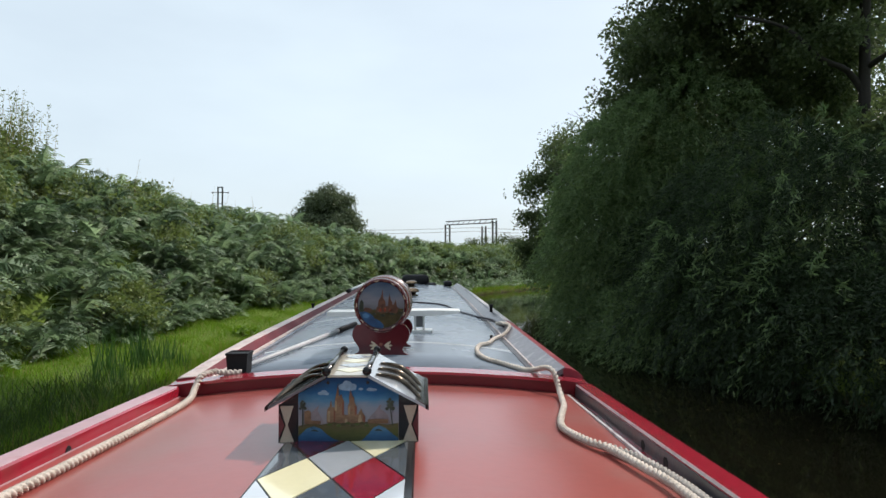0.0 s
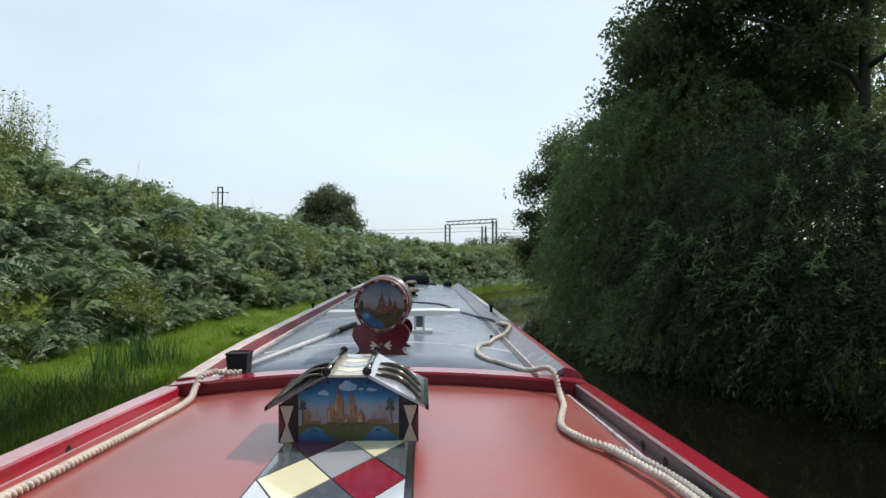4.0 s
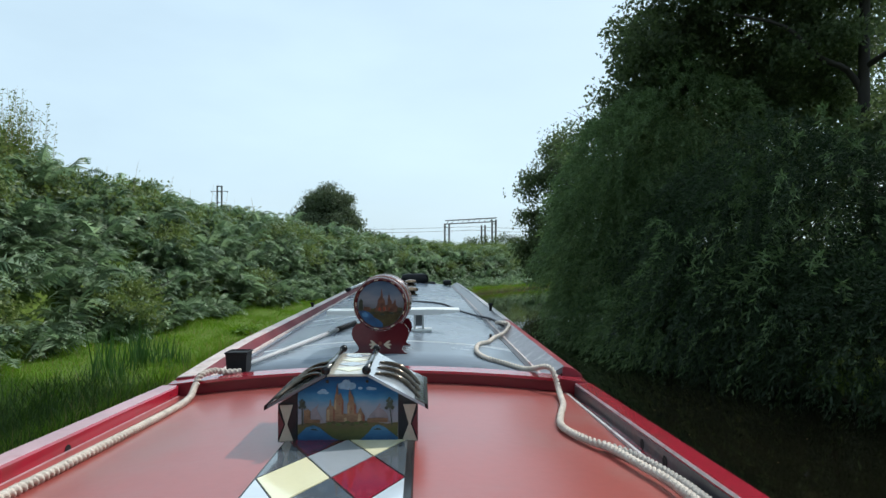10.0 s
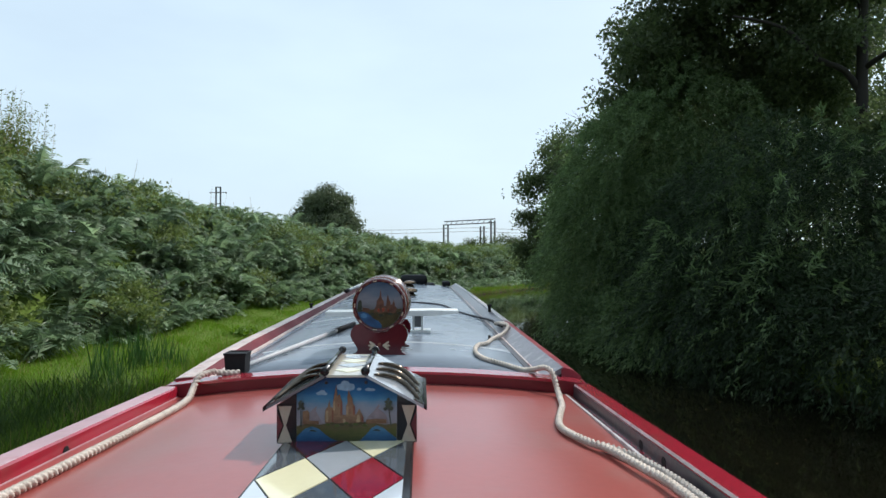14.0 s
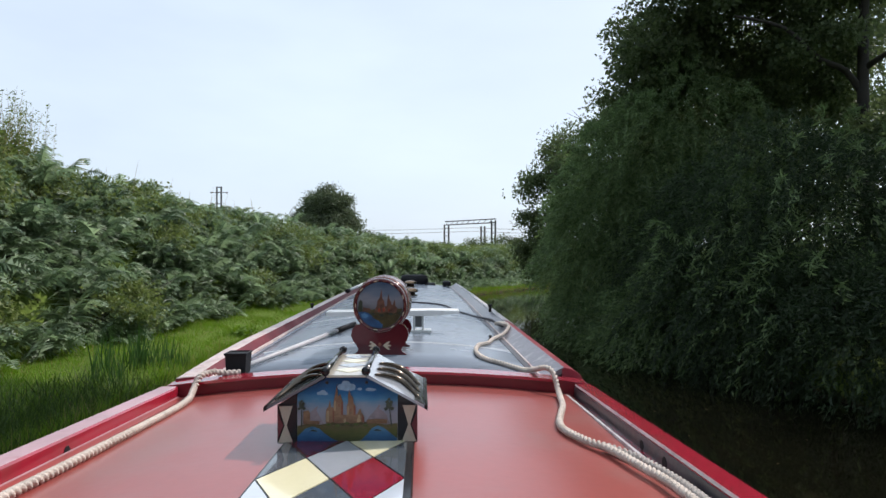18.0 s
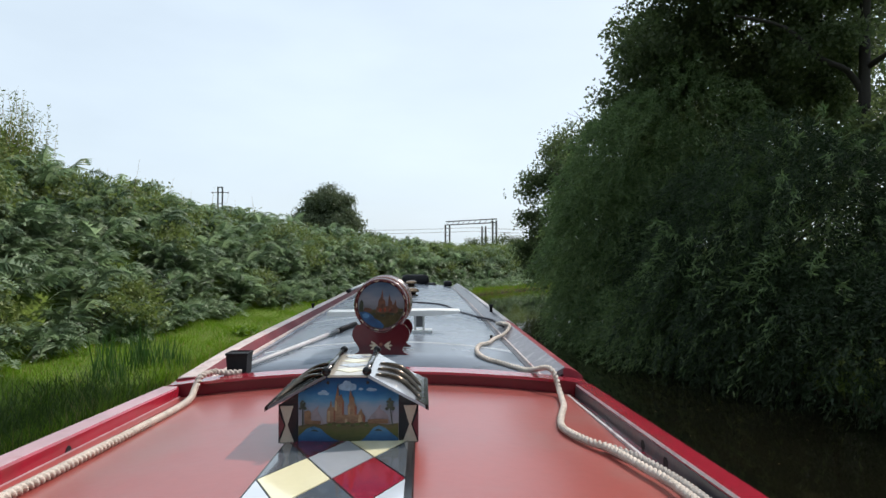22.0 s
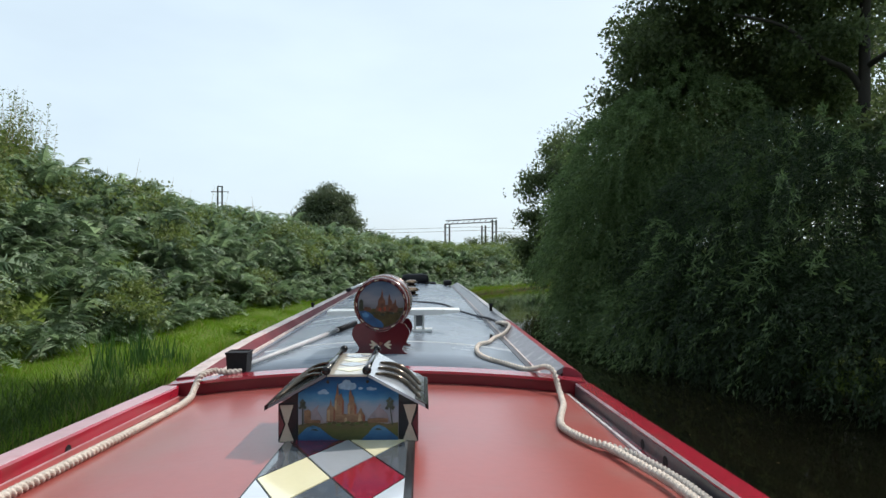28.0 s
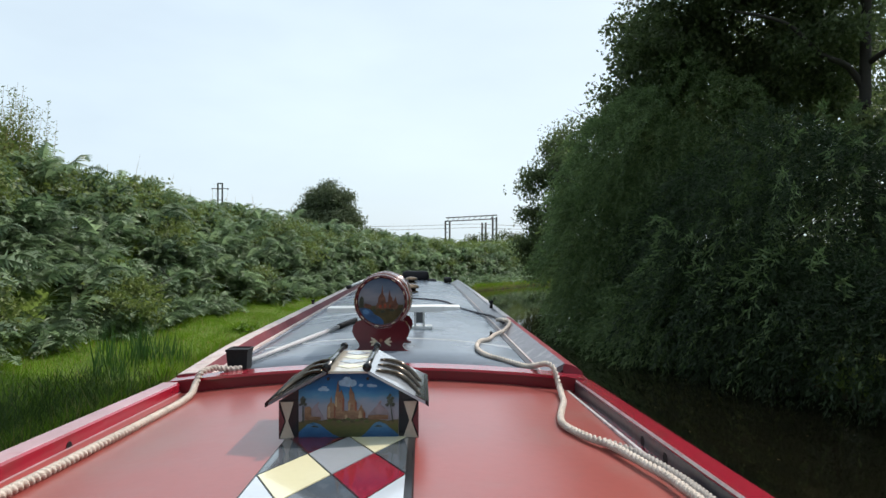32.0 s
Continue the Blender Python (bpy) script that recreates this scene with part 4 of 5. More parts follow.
for s in (-1, 1):
    # roof slope: slab, raised frame and three curved bars
    a, b = (0.062, 0.213), (0.238, 0.116)
    # right slope a lighter grey than the left: sky reflection put into the colour
    slope = part("roof_slope", loft([[(s * a[0], y, a[1]), (s * b[0], y, b[1]), (s * b[0], y, b[1] - 0.008), (s * a[0], y, a[1] - 0.010)] for y in (-0.028, DEEP + 0.02)]), TILE_GREY if s > 0 else TILE_SLATE, rbox, "glossy pitched box roof")
    edge = part("roof_trim", loft([[(s * (b[0] - 0.004), y, b[1] + 0.008), (s * (b[0] + 0.006), y, b[1] + 0.002), (s * (b[0] + 0.006), y, b[1] - 0.012), (s * (b[0] - 0.004), y, b[1] - 0.006)] for y in (-0.030, DEEP + 0.022)]), BLACK_GLOSS, slope)
    band = []
    for u, h in ((0.80, 0.0006), (0.80, 0.003), (0.965, 0.003), (0.965, 0.0006)):
        band.append([(s * (a[0] + (b[0] - a[0]) * u) + s * h * 0.5, y, a[1] + (b[1] - a[1]) * u + h * 0.85) for y in (-0.024, DEEP + 0.016)])
    part("slope_band", loft([list(r) for r in zip(*band)]), GUNMETAL, slope, "dark metal band along the eaves")
    for k, yb in enumerate((0.035, 0.135, 0.235)):
        line = []
        for t in np.linspace(0, 1, 14):
            u = 0.12 + 0.76 * t
            h = 0.003 + 0.006 * math.sin(math.pi * t) ** 0.7
            line.append((s * (a[0] + (b[0] - a[0]) * u) + s * h * 0.5, yb - 0.02 + 0.085 * math.sin(math.pi * t), a[1] + (b[1] - a[1]) * u + h * 0.85))
        part("brass_bar", tube(line, 0.0085 * np.sin(np.linspace(0.25, math.pi - 0.25, 14)) ** 0.6, 8), BRONZE, slope, "curved dark bronze bar", smooth=True)
ridge = part("ridge_board", box(-0.060, 0.060, -0.02, DEEP + 0.01, 0.202, 0.210, 0.002), RIDGE, rbox, "pale ridge board")
for k in range(4):
    flat_y = 0.02 + k * 0.085
    part("ridge_lozenge", loft([[(0, flat_y, z), (0.045, flat_y + 0.04, z), (0, flat_y + 0.08, z), (-0.045, flat_y + 0.04, z)] for z in (0.209, 0.2115)]), TILE_GREY if k % 2 else CREAM, ridge)
for s in (-1, 1):
    bar = part("ridge_bar", tube([(s * 0.060, y, 0.224) for y in (-0.03, 0.1, 0.2, DEEP + 0.02)], 0.0085, 12), GUNMETAL, rbox, "dark polished ridge bar", smooth=True)
    for y in (-0.034, DEEP + 0.022):
        part("bar_end", lathe([(0.001, -0.011), (0.010, -0.011), (0.0135, -0.005), (0.0135, 0.006), (0.008, 0.011), (0.001, 0.011)], (s * 0.060, y, 0.224), "y", 14), BLACK_GLOSS, bar, "black bar end", smooth=True)

# ---- painted barrel on its stand ----
barrel = thing("water_barrel", -0.214, 3.31, 1.420, "painted water barrel with a castle picture on a maroon stand", "barrel")
barrel.rotation_euler = (0, 0, radians(-2))
CZ, R, LEN = 0.268, 0.139, 0.40
stave_profile = [(0.001, 0.012), (R * 0.90, 0.012), (R * 0.93, 0.0), (R * 0.985, 0.0)] + [(R * (0.985 + 0.085 * math.sin(math.pi * t)), LEN * t) for t in np.linspace(0.06, 0.94, 12)] + [(R * 0.985, LEN), (R * 0.93, LEN), (R * 0.90, LEN - 0.012), (0.001, LEN - 0.012)]
shell = part("barrel_body", lathe(stave_profile, (0, 0, CZ), "y", 40), MAROON, barrel, "dark maroon barrel body", smooth=True)
for t, mat, lab in ((0.06, HOOP, "dark polished steel hoop"), (0.20, RUST_HOOP, "rust-brown painted hoop"), (0.32, HOOP, "dark polished steel hoop"), (0.68, HOOP, "dark polished steel hoop"), (0.80, RUST_HOOP, "rust-brown painted hoop"), (0.94, GUNMETAL, "dark polished hoop")):
    r = R * (0.985 + 0.085 * math.sin(math.pi * t))
    part("hoop", hoop_ring([(r - 0.004, LEN * t - 0.016), (r + 0.003, LEN * t - 0.016), (r + 0.0045, LEN * t), (r + 0.003, LEN * t + 0.016), (r - 0.004, LEN * t + 0.016)], (0, 0, CZ), 40), mat, shell, lab, smooth=True)
for k in range(18):
    a = 6.2832 * k / 18
    dab = [(0.1305 * math.cos(a + d), CZ + 0.1305 * math.sin(a + d)) for d in (-0.10, 0.10)]
    inn = [(0.1255 * math.cos(a + d), CZ + 0.1255 * math.sin(a + d)) for d in (0.06, -0.06)]
    part("rim_dab", prism(dab + inn, -0.002, 0.001), STONE_PAINT if k % 2 else CASTLE_RED, shell)


def disc_cut(points, r=119):
    """Keeps an outline inside the round barrel end."""
    out = []
    for a, b in points:
        d = math.hypot(a, b - 268)
        k = min(1, r / d) if d else 1
        out.append((a * k, 268 + (b - 268) * k))
    return out


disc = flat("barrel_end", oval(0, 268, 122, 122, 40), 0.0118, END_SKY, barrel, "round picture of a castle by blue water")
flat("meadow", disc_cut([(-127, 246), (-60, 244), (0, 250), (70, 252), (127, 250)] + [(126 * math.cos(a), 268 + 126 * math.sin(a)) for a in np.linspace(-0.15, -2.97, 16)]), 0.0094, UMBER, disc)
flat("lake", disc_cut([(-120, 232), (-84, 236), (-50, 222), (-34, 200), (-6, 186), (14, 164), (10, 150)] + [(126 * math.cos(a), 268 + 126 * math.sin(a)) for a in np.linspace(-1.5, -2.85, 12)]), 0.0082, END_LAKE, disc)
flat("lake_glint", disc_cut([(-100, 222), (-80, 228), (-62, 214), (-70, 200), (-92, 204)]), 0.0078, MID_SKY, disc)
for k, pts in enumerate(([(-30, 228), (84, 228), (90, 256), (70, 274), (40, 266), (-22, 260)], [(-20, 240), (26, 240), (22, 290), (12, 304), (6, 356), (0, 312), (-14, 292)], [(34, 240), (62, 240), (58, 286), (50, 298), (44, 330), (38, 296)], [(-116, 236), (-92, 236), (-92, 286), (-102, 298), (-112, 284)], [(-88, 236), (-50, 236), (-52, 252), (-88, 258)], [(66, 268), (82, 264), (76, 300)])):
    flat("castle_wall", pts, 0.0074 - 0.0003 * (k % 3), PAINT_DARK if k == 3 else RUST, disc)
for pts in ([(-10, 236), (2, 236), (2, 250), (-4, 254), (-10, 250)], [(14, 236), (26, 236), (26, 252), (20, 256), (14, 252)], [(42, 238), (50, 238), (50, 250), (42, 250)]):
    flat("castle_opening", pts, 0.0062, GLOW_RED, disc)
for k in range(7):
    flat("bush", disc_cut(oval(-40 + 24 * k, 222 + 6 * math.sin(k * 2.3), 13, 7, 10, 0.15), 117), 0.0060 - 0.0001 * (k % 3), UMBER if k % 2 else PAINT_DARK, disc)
half = [(0.136, 0.010), (0.140, 0.014), (0.130, 0.018), (0.118, 0.026), (0.112, 0.040), (0.120, 0.058), (0.140, 0.085), (0.150, 0.112), (0.146, 0.140), (0.128, 0.165)]
arch = [(0.128 * math.cos(a), 0.268 - 0.143 * math.sin(a) * 0.98) for a in np.linspace(0.75, math.pi - 0.75, 13)]
for y in (-0.004, 0.30):
    board = part("stand_board", prism(half + arch + [(-a, b) for a, b in half[::-1]], y, y + 0.028), MAROON, barrel, "shaped maroon stand board")
    if y < 0:
        for s in (-1, 1):
            for k, ang in enumerate((-0.62, 0.0, 0.62)):
                bm = prism(oval(0, 0, 0.021, 0.0056, 12), y - 0.0012 - 0.0004 * k, y)
                bmesh.ops.transform(bm, matrix=Matrix.Translation((s * 0.022, 0, 0.060)) @ Matrix.Rotation(-s * ang, 4, "Y") @ Matrix.Translation((s * 0.016, 0, 0)), verts=bm.verts)
                part("petal", bm, STONE_PAINT, board, "cream painted petal")
        part("flower_centre", prism(oval(0, 0.066, 0.009, 0.009, 12), y - 0.0018, y), CASTLE_RED, board)
part("stand_rail", box(-0.11, 0.11, 0.02, 0.30, 0.02, 0.045, 0.004), MAROON, barrel)

# ---- raised white plank on a pedestal ----
plank = thing("roof_plank", -0.015, 4.34, 1.429, "white painted plank on a small pedestal across the roof", "plank")
part("plank_board", loft([[(-0.62, y, 0.140 + c), (0.10, y, 0.150 + c), (0.272, y, 0.146 + c), (0.272, y, 0.130 + c), (0.10, y, 0.112 + c), (-0.62, y, 0.112 + c)] for y, c in ((-0.08, 0), (0.06, 0.004))]), WHITE, plank)
for x in (-0.032, 0.026):
    part("pedestal_leg", box(x - 0.007, x + 0.007, -0.05, 0.03, 0.0, 0.118, 0.003), WHITE, plank)
part("pedestal_web", box(-0.025, 0.019, 0.0, 0.012, 0.03, 0.118, 0.002), STEEL, plank, "grey pedestal web")
part("foot_plate", box(-0.055, 0.085, -0.07, 0.06, -0.006, 0.012, 0.003), WHITE, plank)

# ---- boat pole, rope and fender pot ----
pole = thing("boat_pole", -0.72, 3.75, 1.42, "pale grey boat pole with a black grip lying on the roof", "pole")
p0, p1, p2 = np.array((-0.90, 3.03, 1.398)), np.array((-0.577, 4.37, 1.432)), np.array((-0.494, 4.72, 1.441))
o = np.array((-0.72, 3.75, 1.42))
part("shaft", tube([p0 - o, (p0 + p1) / 2 - o, p1 - o], 0.0135, 12), POLE_PAINT, pole, smooth=True)
part("grip", tube([p1 - o, (p1 + p2) / 2 - o, p2 - o], 0.0185, 12), BLACK, pole, "black rubber grip", smooth=True)

pole2 = thing("boat_pole", -1.03, 10.2, 1.445, "white boat pole with a black tip along the handrail", "pole")
part("shaft", tube([(-0.01, -1.0, 0), (0.0, 0, 0), (0.02, 1.3, 0)], 0.02, 10), WHITE, pole2, smooth=True)
part("tip", tube([(-0.012, -1.28, 0), (-0.01, -1.0, 0)], 0.026, 10), BLACK, pole2, "black pole tip", smooth=True)

pot = thing("fender_pot", -0.872, 3.06, 1.388, "small black square pot by the handrail", "pot")
part("pot_body", loft([[(-w, -w, z), (w, -w, z), (w, w, z), (-w, w, z)] for w, z in ((0.044, 0.0), (0.050, 0.096), (0.044, 0.096), (0.040, 0.085))]), BLACK, pot)
part("pot_rim", loft([[(-w, -w, z), (w, -w, z), (w, w, z), (-w, w, z)] for w, z in ((0.050, 0.090), (0.053, 0.092), (0.053, 0.100), (0.046, 0.101), (0.043, 0.095))]), BLACK, pot)


def rope(name, label, points, r, mat, twist=330.0):
    return tagged(part(name, tube(smooth_line(points, 0.003), r, 12, twist, 2, 0.62), mat, None, label, smooth=True), category="rope")


rope("mooring_rope", "off-white laid rope along the red roof edge", [(-1.010, 0.9, 1.388), (-1.004, 1.50, 1.371), (-0.992, 1.73, 1.366), (-0.983, 1.93, 1.362), (-0.972, 2.20, 1.355), (-0.963, 2.50, 1.348), (-0.968, 2.68, 1.350), (-0.985, 2.79, 1.374), (-0.978, 2.845, 1.412), (-0.942, 2.915, 1.420), (-0.90, 2.93, 1.412), (-0.83, 2.95, 1.410)], 0.0150, ROPE, 300.0)
rope("mooring_rope", "off-white laid rope snaking over both roof levels", [(0.585, 4.96, 1.412), (0.600, 4.86, 1.428), (0.628, 4.80, 1.430), (0.632, 4.72, 1.426), (0.604, 4.70, 1.440), (0.598, 4.78, 1.436), (0.632, 4.76, 1.436), (0.640, 4.62, 1.428), (0.575, 4.42, 1.398), (0.482, 4.21, 1.394), (0.415, 3.93, 1.404), (0.345, 3.78, 1.413), (0.304, 3.50, 1.418), (0.327, 3.29, 1.415), (0.417, 3.17, 1.404), (0.50, 3.05, 1.396), (0.53, 2.95, 1.416), (0.565, 2.86, 1.440), (0.588, 2.81, 1.425), (0.600, 2.76, 1.362), (0.586, 2.65, 1.352), (0.560, 2.49, 1.356), (0.517, 2.33, 1.363), (0.481, 2.185, 1.369), (0.475, 2.075, 1.373), (0.515, 1.95, 1.374), (0.558, 1.87, 1.375), (0.600, 1.70, 1.376), (0.630, 1.54, 1.378), (0.655, 1.0, 1.39)], 0.0132, ROPE)
rope("mooring_rope", "worn grey end of rope beside the roof edge", [(0.556, 1.91, 1.372), (0.622, 1.80, 1.369), (0.662, 1.62, 1.369), (0.672, 1.44, 1.374), (0.685, 1.0, 1.385)], 0.0125, OLD_ROPE)
rope("roof_line", "thin dark line running over the grey roof", [(-0.099, 6.931, 1.437), (0.098, 6.872, 1.429), (0.246, 6.711, 1.417), (0.353, 6.167, 1.405), (0.492, 5.849, 1.386), (0.595, 5.434, 1.396), (0.612, 5.05, 1.402), (0.622, 4.80, 1.410)], 0.0095, SHADE_AND_GRIME)

# ---- vegetation on the towpath side ----
def along_left(s, d):
    """A place s metres along the towpath edge (0 at y = 0) and d metres inland."""
    s, d = np.asarray(s, float), np.asarray(d, float)
    th = np.clip((s - TURN_Y) / BEND, 0, math.pi / 2)
    over = np.maximum(s - TURN_Y - BEND * math.pi / 2, 0)
    x = np.where(s < TURN_Y, TURN_X - BEND - d, TURN_X - (BEND + d) * np.cos(th) + over)
    y = np.where(s < TURN_Y, s, TURN_Y + (BEND + d) * np.sin(th))
    return x, y


def along_right(s, d):
    s, d = np.asarray(s, float), np.asarray(d, float)
    th = np.clip((s - TURN_Y) / FAR, 0, math.pi / 2)
    over = np.maximum(s - TURN_Y - FAR * math.pi / 2, 0)
    x = np.where(s < TURN_Y, TURN_X - FAR + d, TURN_X - (FAR - d) * np.cos(th) + over)
    y = np.where(s < TURN_Y, s, TURN_Y + (FAR - d) * np.sin(th))
    return x, y


def bank_turn(s):
    """The way that a plant on the towpath bank faces: towards the water."""
    return -np.clip((s - TURN_Y) / BEND, 0, 1.5)


def fronds(p, face, length, stations=17, stray=1.1):
    """Bracken: arching fronds at p, leaning along face, each with pairs of tapering pinnae down its stalk."""
    n = len(p)
    a = face + rng.normal(size=n) * stray
    fwd = np.stack([np.cos(a), np.sin(a), np.zeros(n)], 1)
    side = np.stack([-np.sin(a), np.cos(a), np.zeros(n)], 1)
    side = unit(side + rng.normal(size=n)[:, None] * 0.5 * np.array((0, 0, 1.0)))
    lift = 0.40 + 0.8 * rng.random(n)
    stalk, tips = [], []
    for k in range(stations + 1):
        s = 0.12 + 0.88 * k / stations
        c = p + fwd * (length * s * 0.70)[:, None]
        c[:, 2] += length * (lift * 1.15 * s - (lift * 0.55 + 0.32) * s * s)
        stalk.append(c)
        if k < stations:
            w = length * 0.30 * (1 - 0.95 * k / stations) ** 0.75 * (0.45 if k == 0 else 1)
            for sg in (-1, 1):
                way = unit(side * sg + fwd * 0.35 - (0, 0, 0.22) + rng.normal(size=(n, 3)) * 0.10)
                tips.append(c + way * w[:, None] * (0.85 + 0.3 * rng.random(n))[:, None])
    co = np.stack(stalk + tips, 1)
    m = stations + 1
    tri = [(k, m + 2 * k + e, k + 1) for k in range(stations) for e in (0, 1)]
    return co, np.array(tri)


def leafy(name, made, mat, label):
    """One mesh of many plants alike, from their corners and one plan of faces."""
    co, tri = made
    n, v = co.shape[:2]
    idx = (np.arange(n)[:, None, None] * v + tri[None]).reshape(-1)
    mesh = bpy.data.meshes.new(name)
    mesh.vertices.add(n * v)
    mesh.vertices.foreach_set("co", np.ascontiguousarray(co, np.float32).ravel())
    mesh.loops.add(len(idx))
    mesh.loops.foreach_set("vertex_index", idx.astype(np.int32))
    mesh.polygons.add(len(idx) // 3)
    mesh.polygons.foreach_set("loop_start", np.arange(0, len(idx), 3, dtype=np.int32))
    mesh.polygons.foreach_set("loop_total", np.full(len(idx) // 3, 3, np.int32))
    mesh.update(calc_edges=True)
    return tagged(link(name, mesh, mat, None, label), category="bracken", kind="stuff")


def scatter_left(count, s0, s1, d0, d1, sunk=0.0):
    s, d = rng.uniform(s0, s1, count), rng.uniform(d0, d1, count)
    x, y = along_left(s, d)
    return np.stack([x, y, land(x, y) - sunk], 1), s, d


# bracken slope: crowns whose fronds arch out all round, mostly towards the light over the water
p, s, d = scatter_left(1750, 1, 56, 2.2, 6.2)
size = 0.68 + 0.50 * rng.random(len(p)) ** 1.4
p[:, 2] += (0.10 + 0.75 * rng.random(len(p)) ** 1.3 + 0.45 * smooth(d, 4.0, 5.5)) * smooth(d, 2.1, 3.2) * (1 - 0.3 * smooth(s, 30, 42))
turn = bank_turn(s)
per = 10
k = np.repeat(np.arange(len(p)), per)
face = turn[k] + np.tile(np.linspace(-2.3, 2.3, per), len(p)) + rng.normal(size=len(k)) * 0.25
root = p[k] + rng.normal(size=(len(k), 3)) * (0.10, 0.10, 0.07)
leafy("bracken", fronds(root, face, size[k] * (0.75 + 0.4 * rng.random(len(k))), 15, 0.12), FERN, "dense bracken with arching green fronds covering the bank")
# lower growth between the crowns
p, s, d = scatter_left(2700, 1, 56, 2.05, 6.4)
leafy("bracken", fronds(p, bank_turn(s), 0.45 + 0.4 * rng.random(len(p)), 12), FERN, "low bracken between the taller crowns")
p, s, d = scatter_left(900, -14, 1, 2.3, 5.5)
leafy("bracken", fronds(p, s * 0, 0.6 + 0.5 * rng.random(900), 10), FERN, "bracken under the bank trees")

p, s, d = scatter_left(1700, 24, 60, 0.5, 2.2)
leafy("bracken", fronds(p, bank_turn(s), 0.40 + 0.4 * rng.random(len(p)), 10), FERN, "bracken reaching down towards the water round the bend")

# hedge above the bracken
n = 3900
s, d = rng.uniform(4, 72, n), rng.uniform(3.6, 7.2, n)
keep = ((rng.random(n) < 0.9) & (d > 5.0)) | (s > 31) | ((rng.random(n) < 0.6 + 0.3 * smooth(s, 12, 24)) & (d > 3.8 - 0.5 * smooth(s, 12, 24)))
s, d, n = s[keep], d[keep], int(keep.sum())
x, y = along_left(s, d)
top = np.where(s < 27, 1.15, 1.0) * (0.84 + 0.13 * np.sin(s * 0.9) + 0.12 * np.sin(s * 2.3 + 1)) + 0.3
c = np.stack([x, y, land(x, y) + top * rng.random(n) ** 0.5], 1)
per = 46
q = np.repeat(c, per, 0) + np.clip(rng.normal(size=(n * per, 3)), -1.4, 1.4) * (0.25, 0.25, 0.13)
ln = 0.082 * (0.6 + 0.8 * rng.random(n * per))
leaf = leaf_corners(q, rng.normal(size=q.shape) + (0.3, 0, 0.2), ln, ln * 0.62)
# clumps past the bend get the leaf colour lightened as if sunlit
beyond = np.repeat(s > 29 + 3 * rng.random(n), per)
tagged(quads("hedge", leaf[~beyond], HEDGE, None, "mixed hawthorn and bramble hedge along the bank top"), category="hedge", kind="stuff")
tagged(quads("hedge", leaf[beyond], FAR_HEDGE, None, "pale green bramble hedge round the bend, sunlight put into its leaf colour"), category="hedge", kind="stuff")

# bramble mounds at the foot of the bank and among the bracken
for k, (s, d, r, h) in enumerate(((8.6, 2.7, 0.8, 0.75), (11.6, 2.35, 0.85, 0.7), (12.6, 2.6, 0.7, 0.8), (15.5, 3.6, 0.9, 0.9), (18.2, 2.5, 0.7, 0.65), (22.5, 3.4, 1.0, 1.0), (26.0, 2.6, 0.8, 0.8),
                                  (30.0, 3.6, 1.1, 1.1), (33.5, 2.8, 0.9, 0.9), (36.5, 3.4, 1.2, 1.1), (40.0, 2.9, 1.0, 0.9), (44.0, 3.2, 1.3, 1.2), (10.2, 4.2, 1.0, 0.9), (6.6, 3.2, 0.9, 0.9))):
    x, y = (float(v) for v in along_left(s, d))
    z = float(land(x, y))
    tree("bramble_bush", "olive-green bramble mound on the bracken bank", (x, y, z), h * 1.3, [(x, y, z + h * 0.55, r, r, h * 0.62), (x + 0.1, y + r * 0.5, z + h * 0.5, r * 0.7, r * 0.7, h * 0.6)],
         HEDGE, 60, 42, 0.075, radius=0.025, reach=0.5, category="bush", seed=100 + k, spread=0.15, inner=0.3, bough=0.5)

# thin dead stems above the hedge
line, sprig = [], []
for k in range(125):
    s, d = (rng.uniform(12.0, 13.8) if k < 90 else rng.uniform(15, 34)), (rng.uniform(4.9, 6.0) if k < 90 else rng.uniform(4.2, 5.6))
    x, y = along_left(s, d)
    z = float(land(x, y)) + 0.6
    h = rng.uniform(1.2, 2.35) if k < 90 else rng.uniform(0.9, 1.5)
    w = rng.normal(size=2) * 0.16
    u = rng.random(110) ** 1.5 if k < 90 else rng.random(4)
    sprig.append(np.stack([x + w[0] * u, y + w[1] * u, z + h * u], 1))
    for a, b in ((0, 0.5), (0.5, 1.0)):
        r0, r1 = 0.009 * (1 - a * 0.8), 0.009 * (1 - b * 0.8)
        A, B = np.array((x + w[0] * a, y + w[1] * a, z + h * a)), np.array((x + w[0] * b * 1.3, y + w[1] * b, z + h * b))
        for u in ((1, 0, 0), (0, 1, 0)):
            u = np.array(u, float)
            line.append([A - u * r0, A + u * r0, B + u * r1, B - u * r1])
tagged(quads("dead_stems", np.array(line), DRY, None, "thin dead stems standing out of the hedge"), category="stems", kind="stuff")
sprig = np.concatenate(sprig)
sprig += rng.normal(size=sprig.shape) * 0.03
ln = 0.072 * (0.6 + 0.8 * rng.random(len(sprig)))
tagged(quads("willowherb", leaf_corners(sprig, rng.normal(size=sprig.shape) * (1, 1, 0.4) + (0, 0, 0.6), ln, ln * 0.3), HEDGE, None, "narrow willowherb leaves on tall stems above the bank"), category="willowherb", kind="stuff")


def blades(p, height, width, lean=0.35):
    n = len(p)
    a = rng.uniform(0, 6.283, n)
    side = np.stack([np.cos(a), np.sin(a), np.zeros(n)], 1) * np.broadcast_to(width, n)[:, None] / 2
    tip = p + rng.normal(size=(n, 3)) * lean * np.broadcast_to(height, n)[:, None]
    tip[:, 2] = p[:, 2] + height * (0.75 + 0.3 * rng.random(n))
    return np.stack([p - side, p + side, tip], 1)


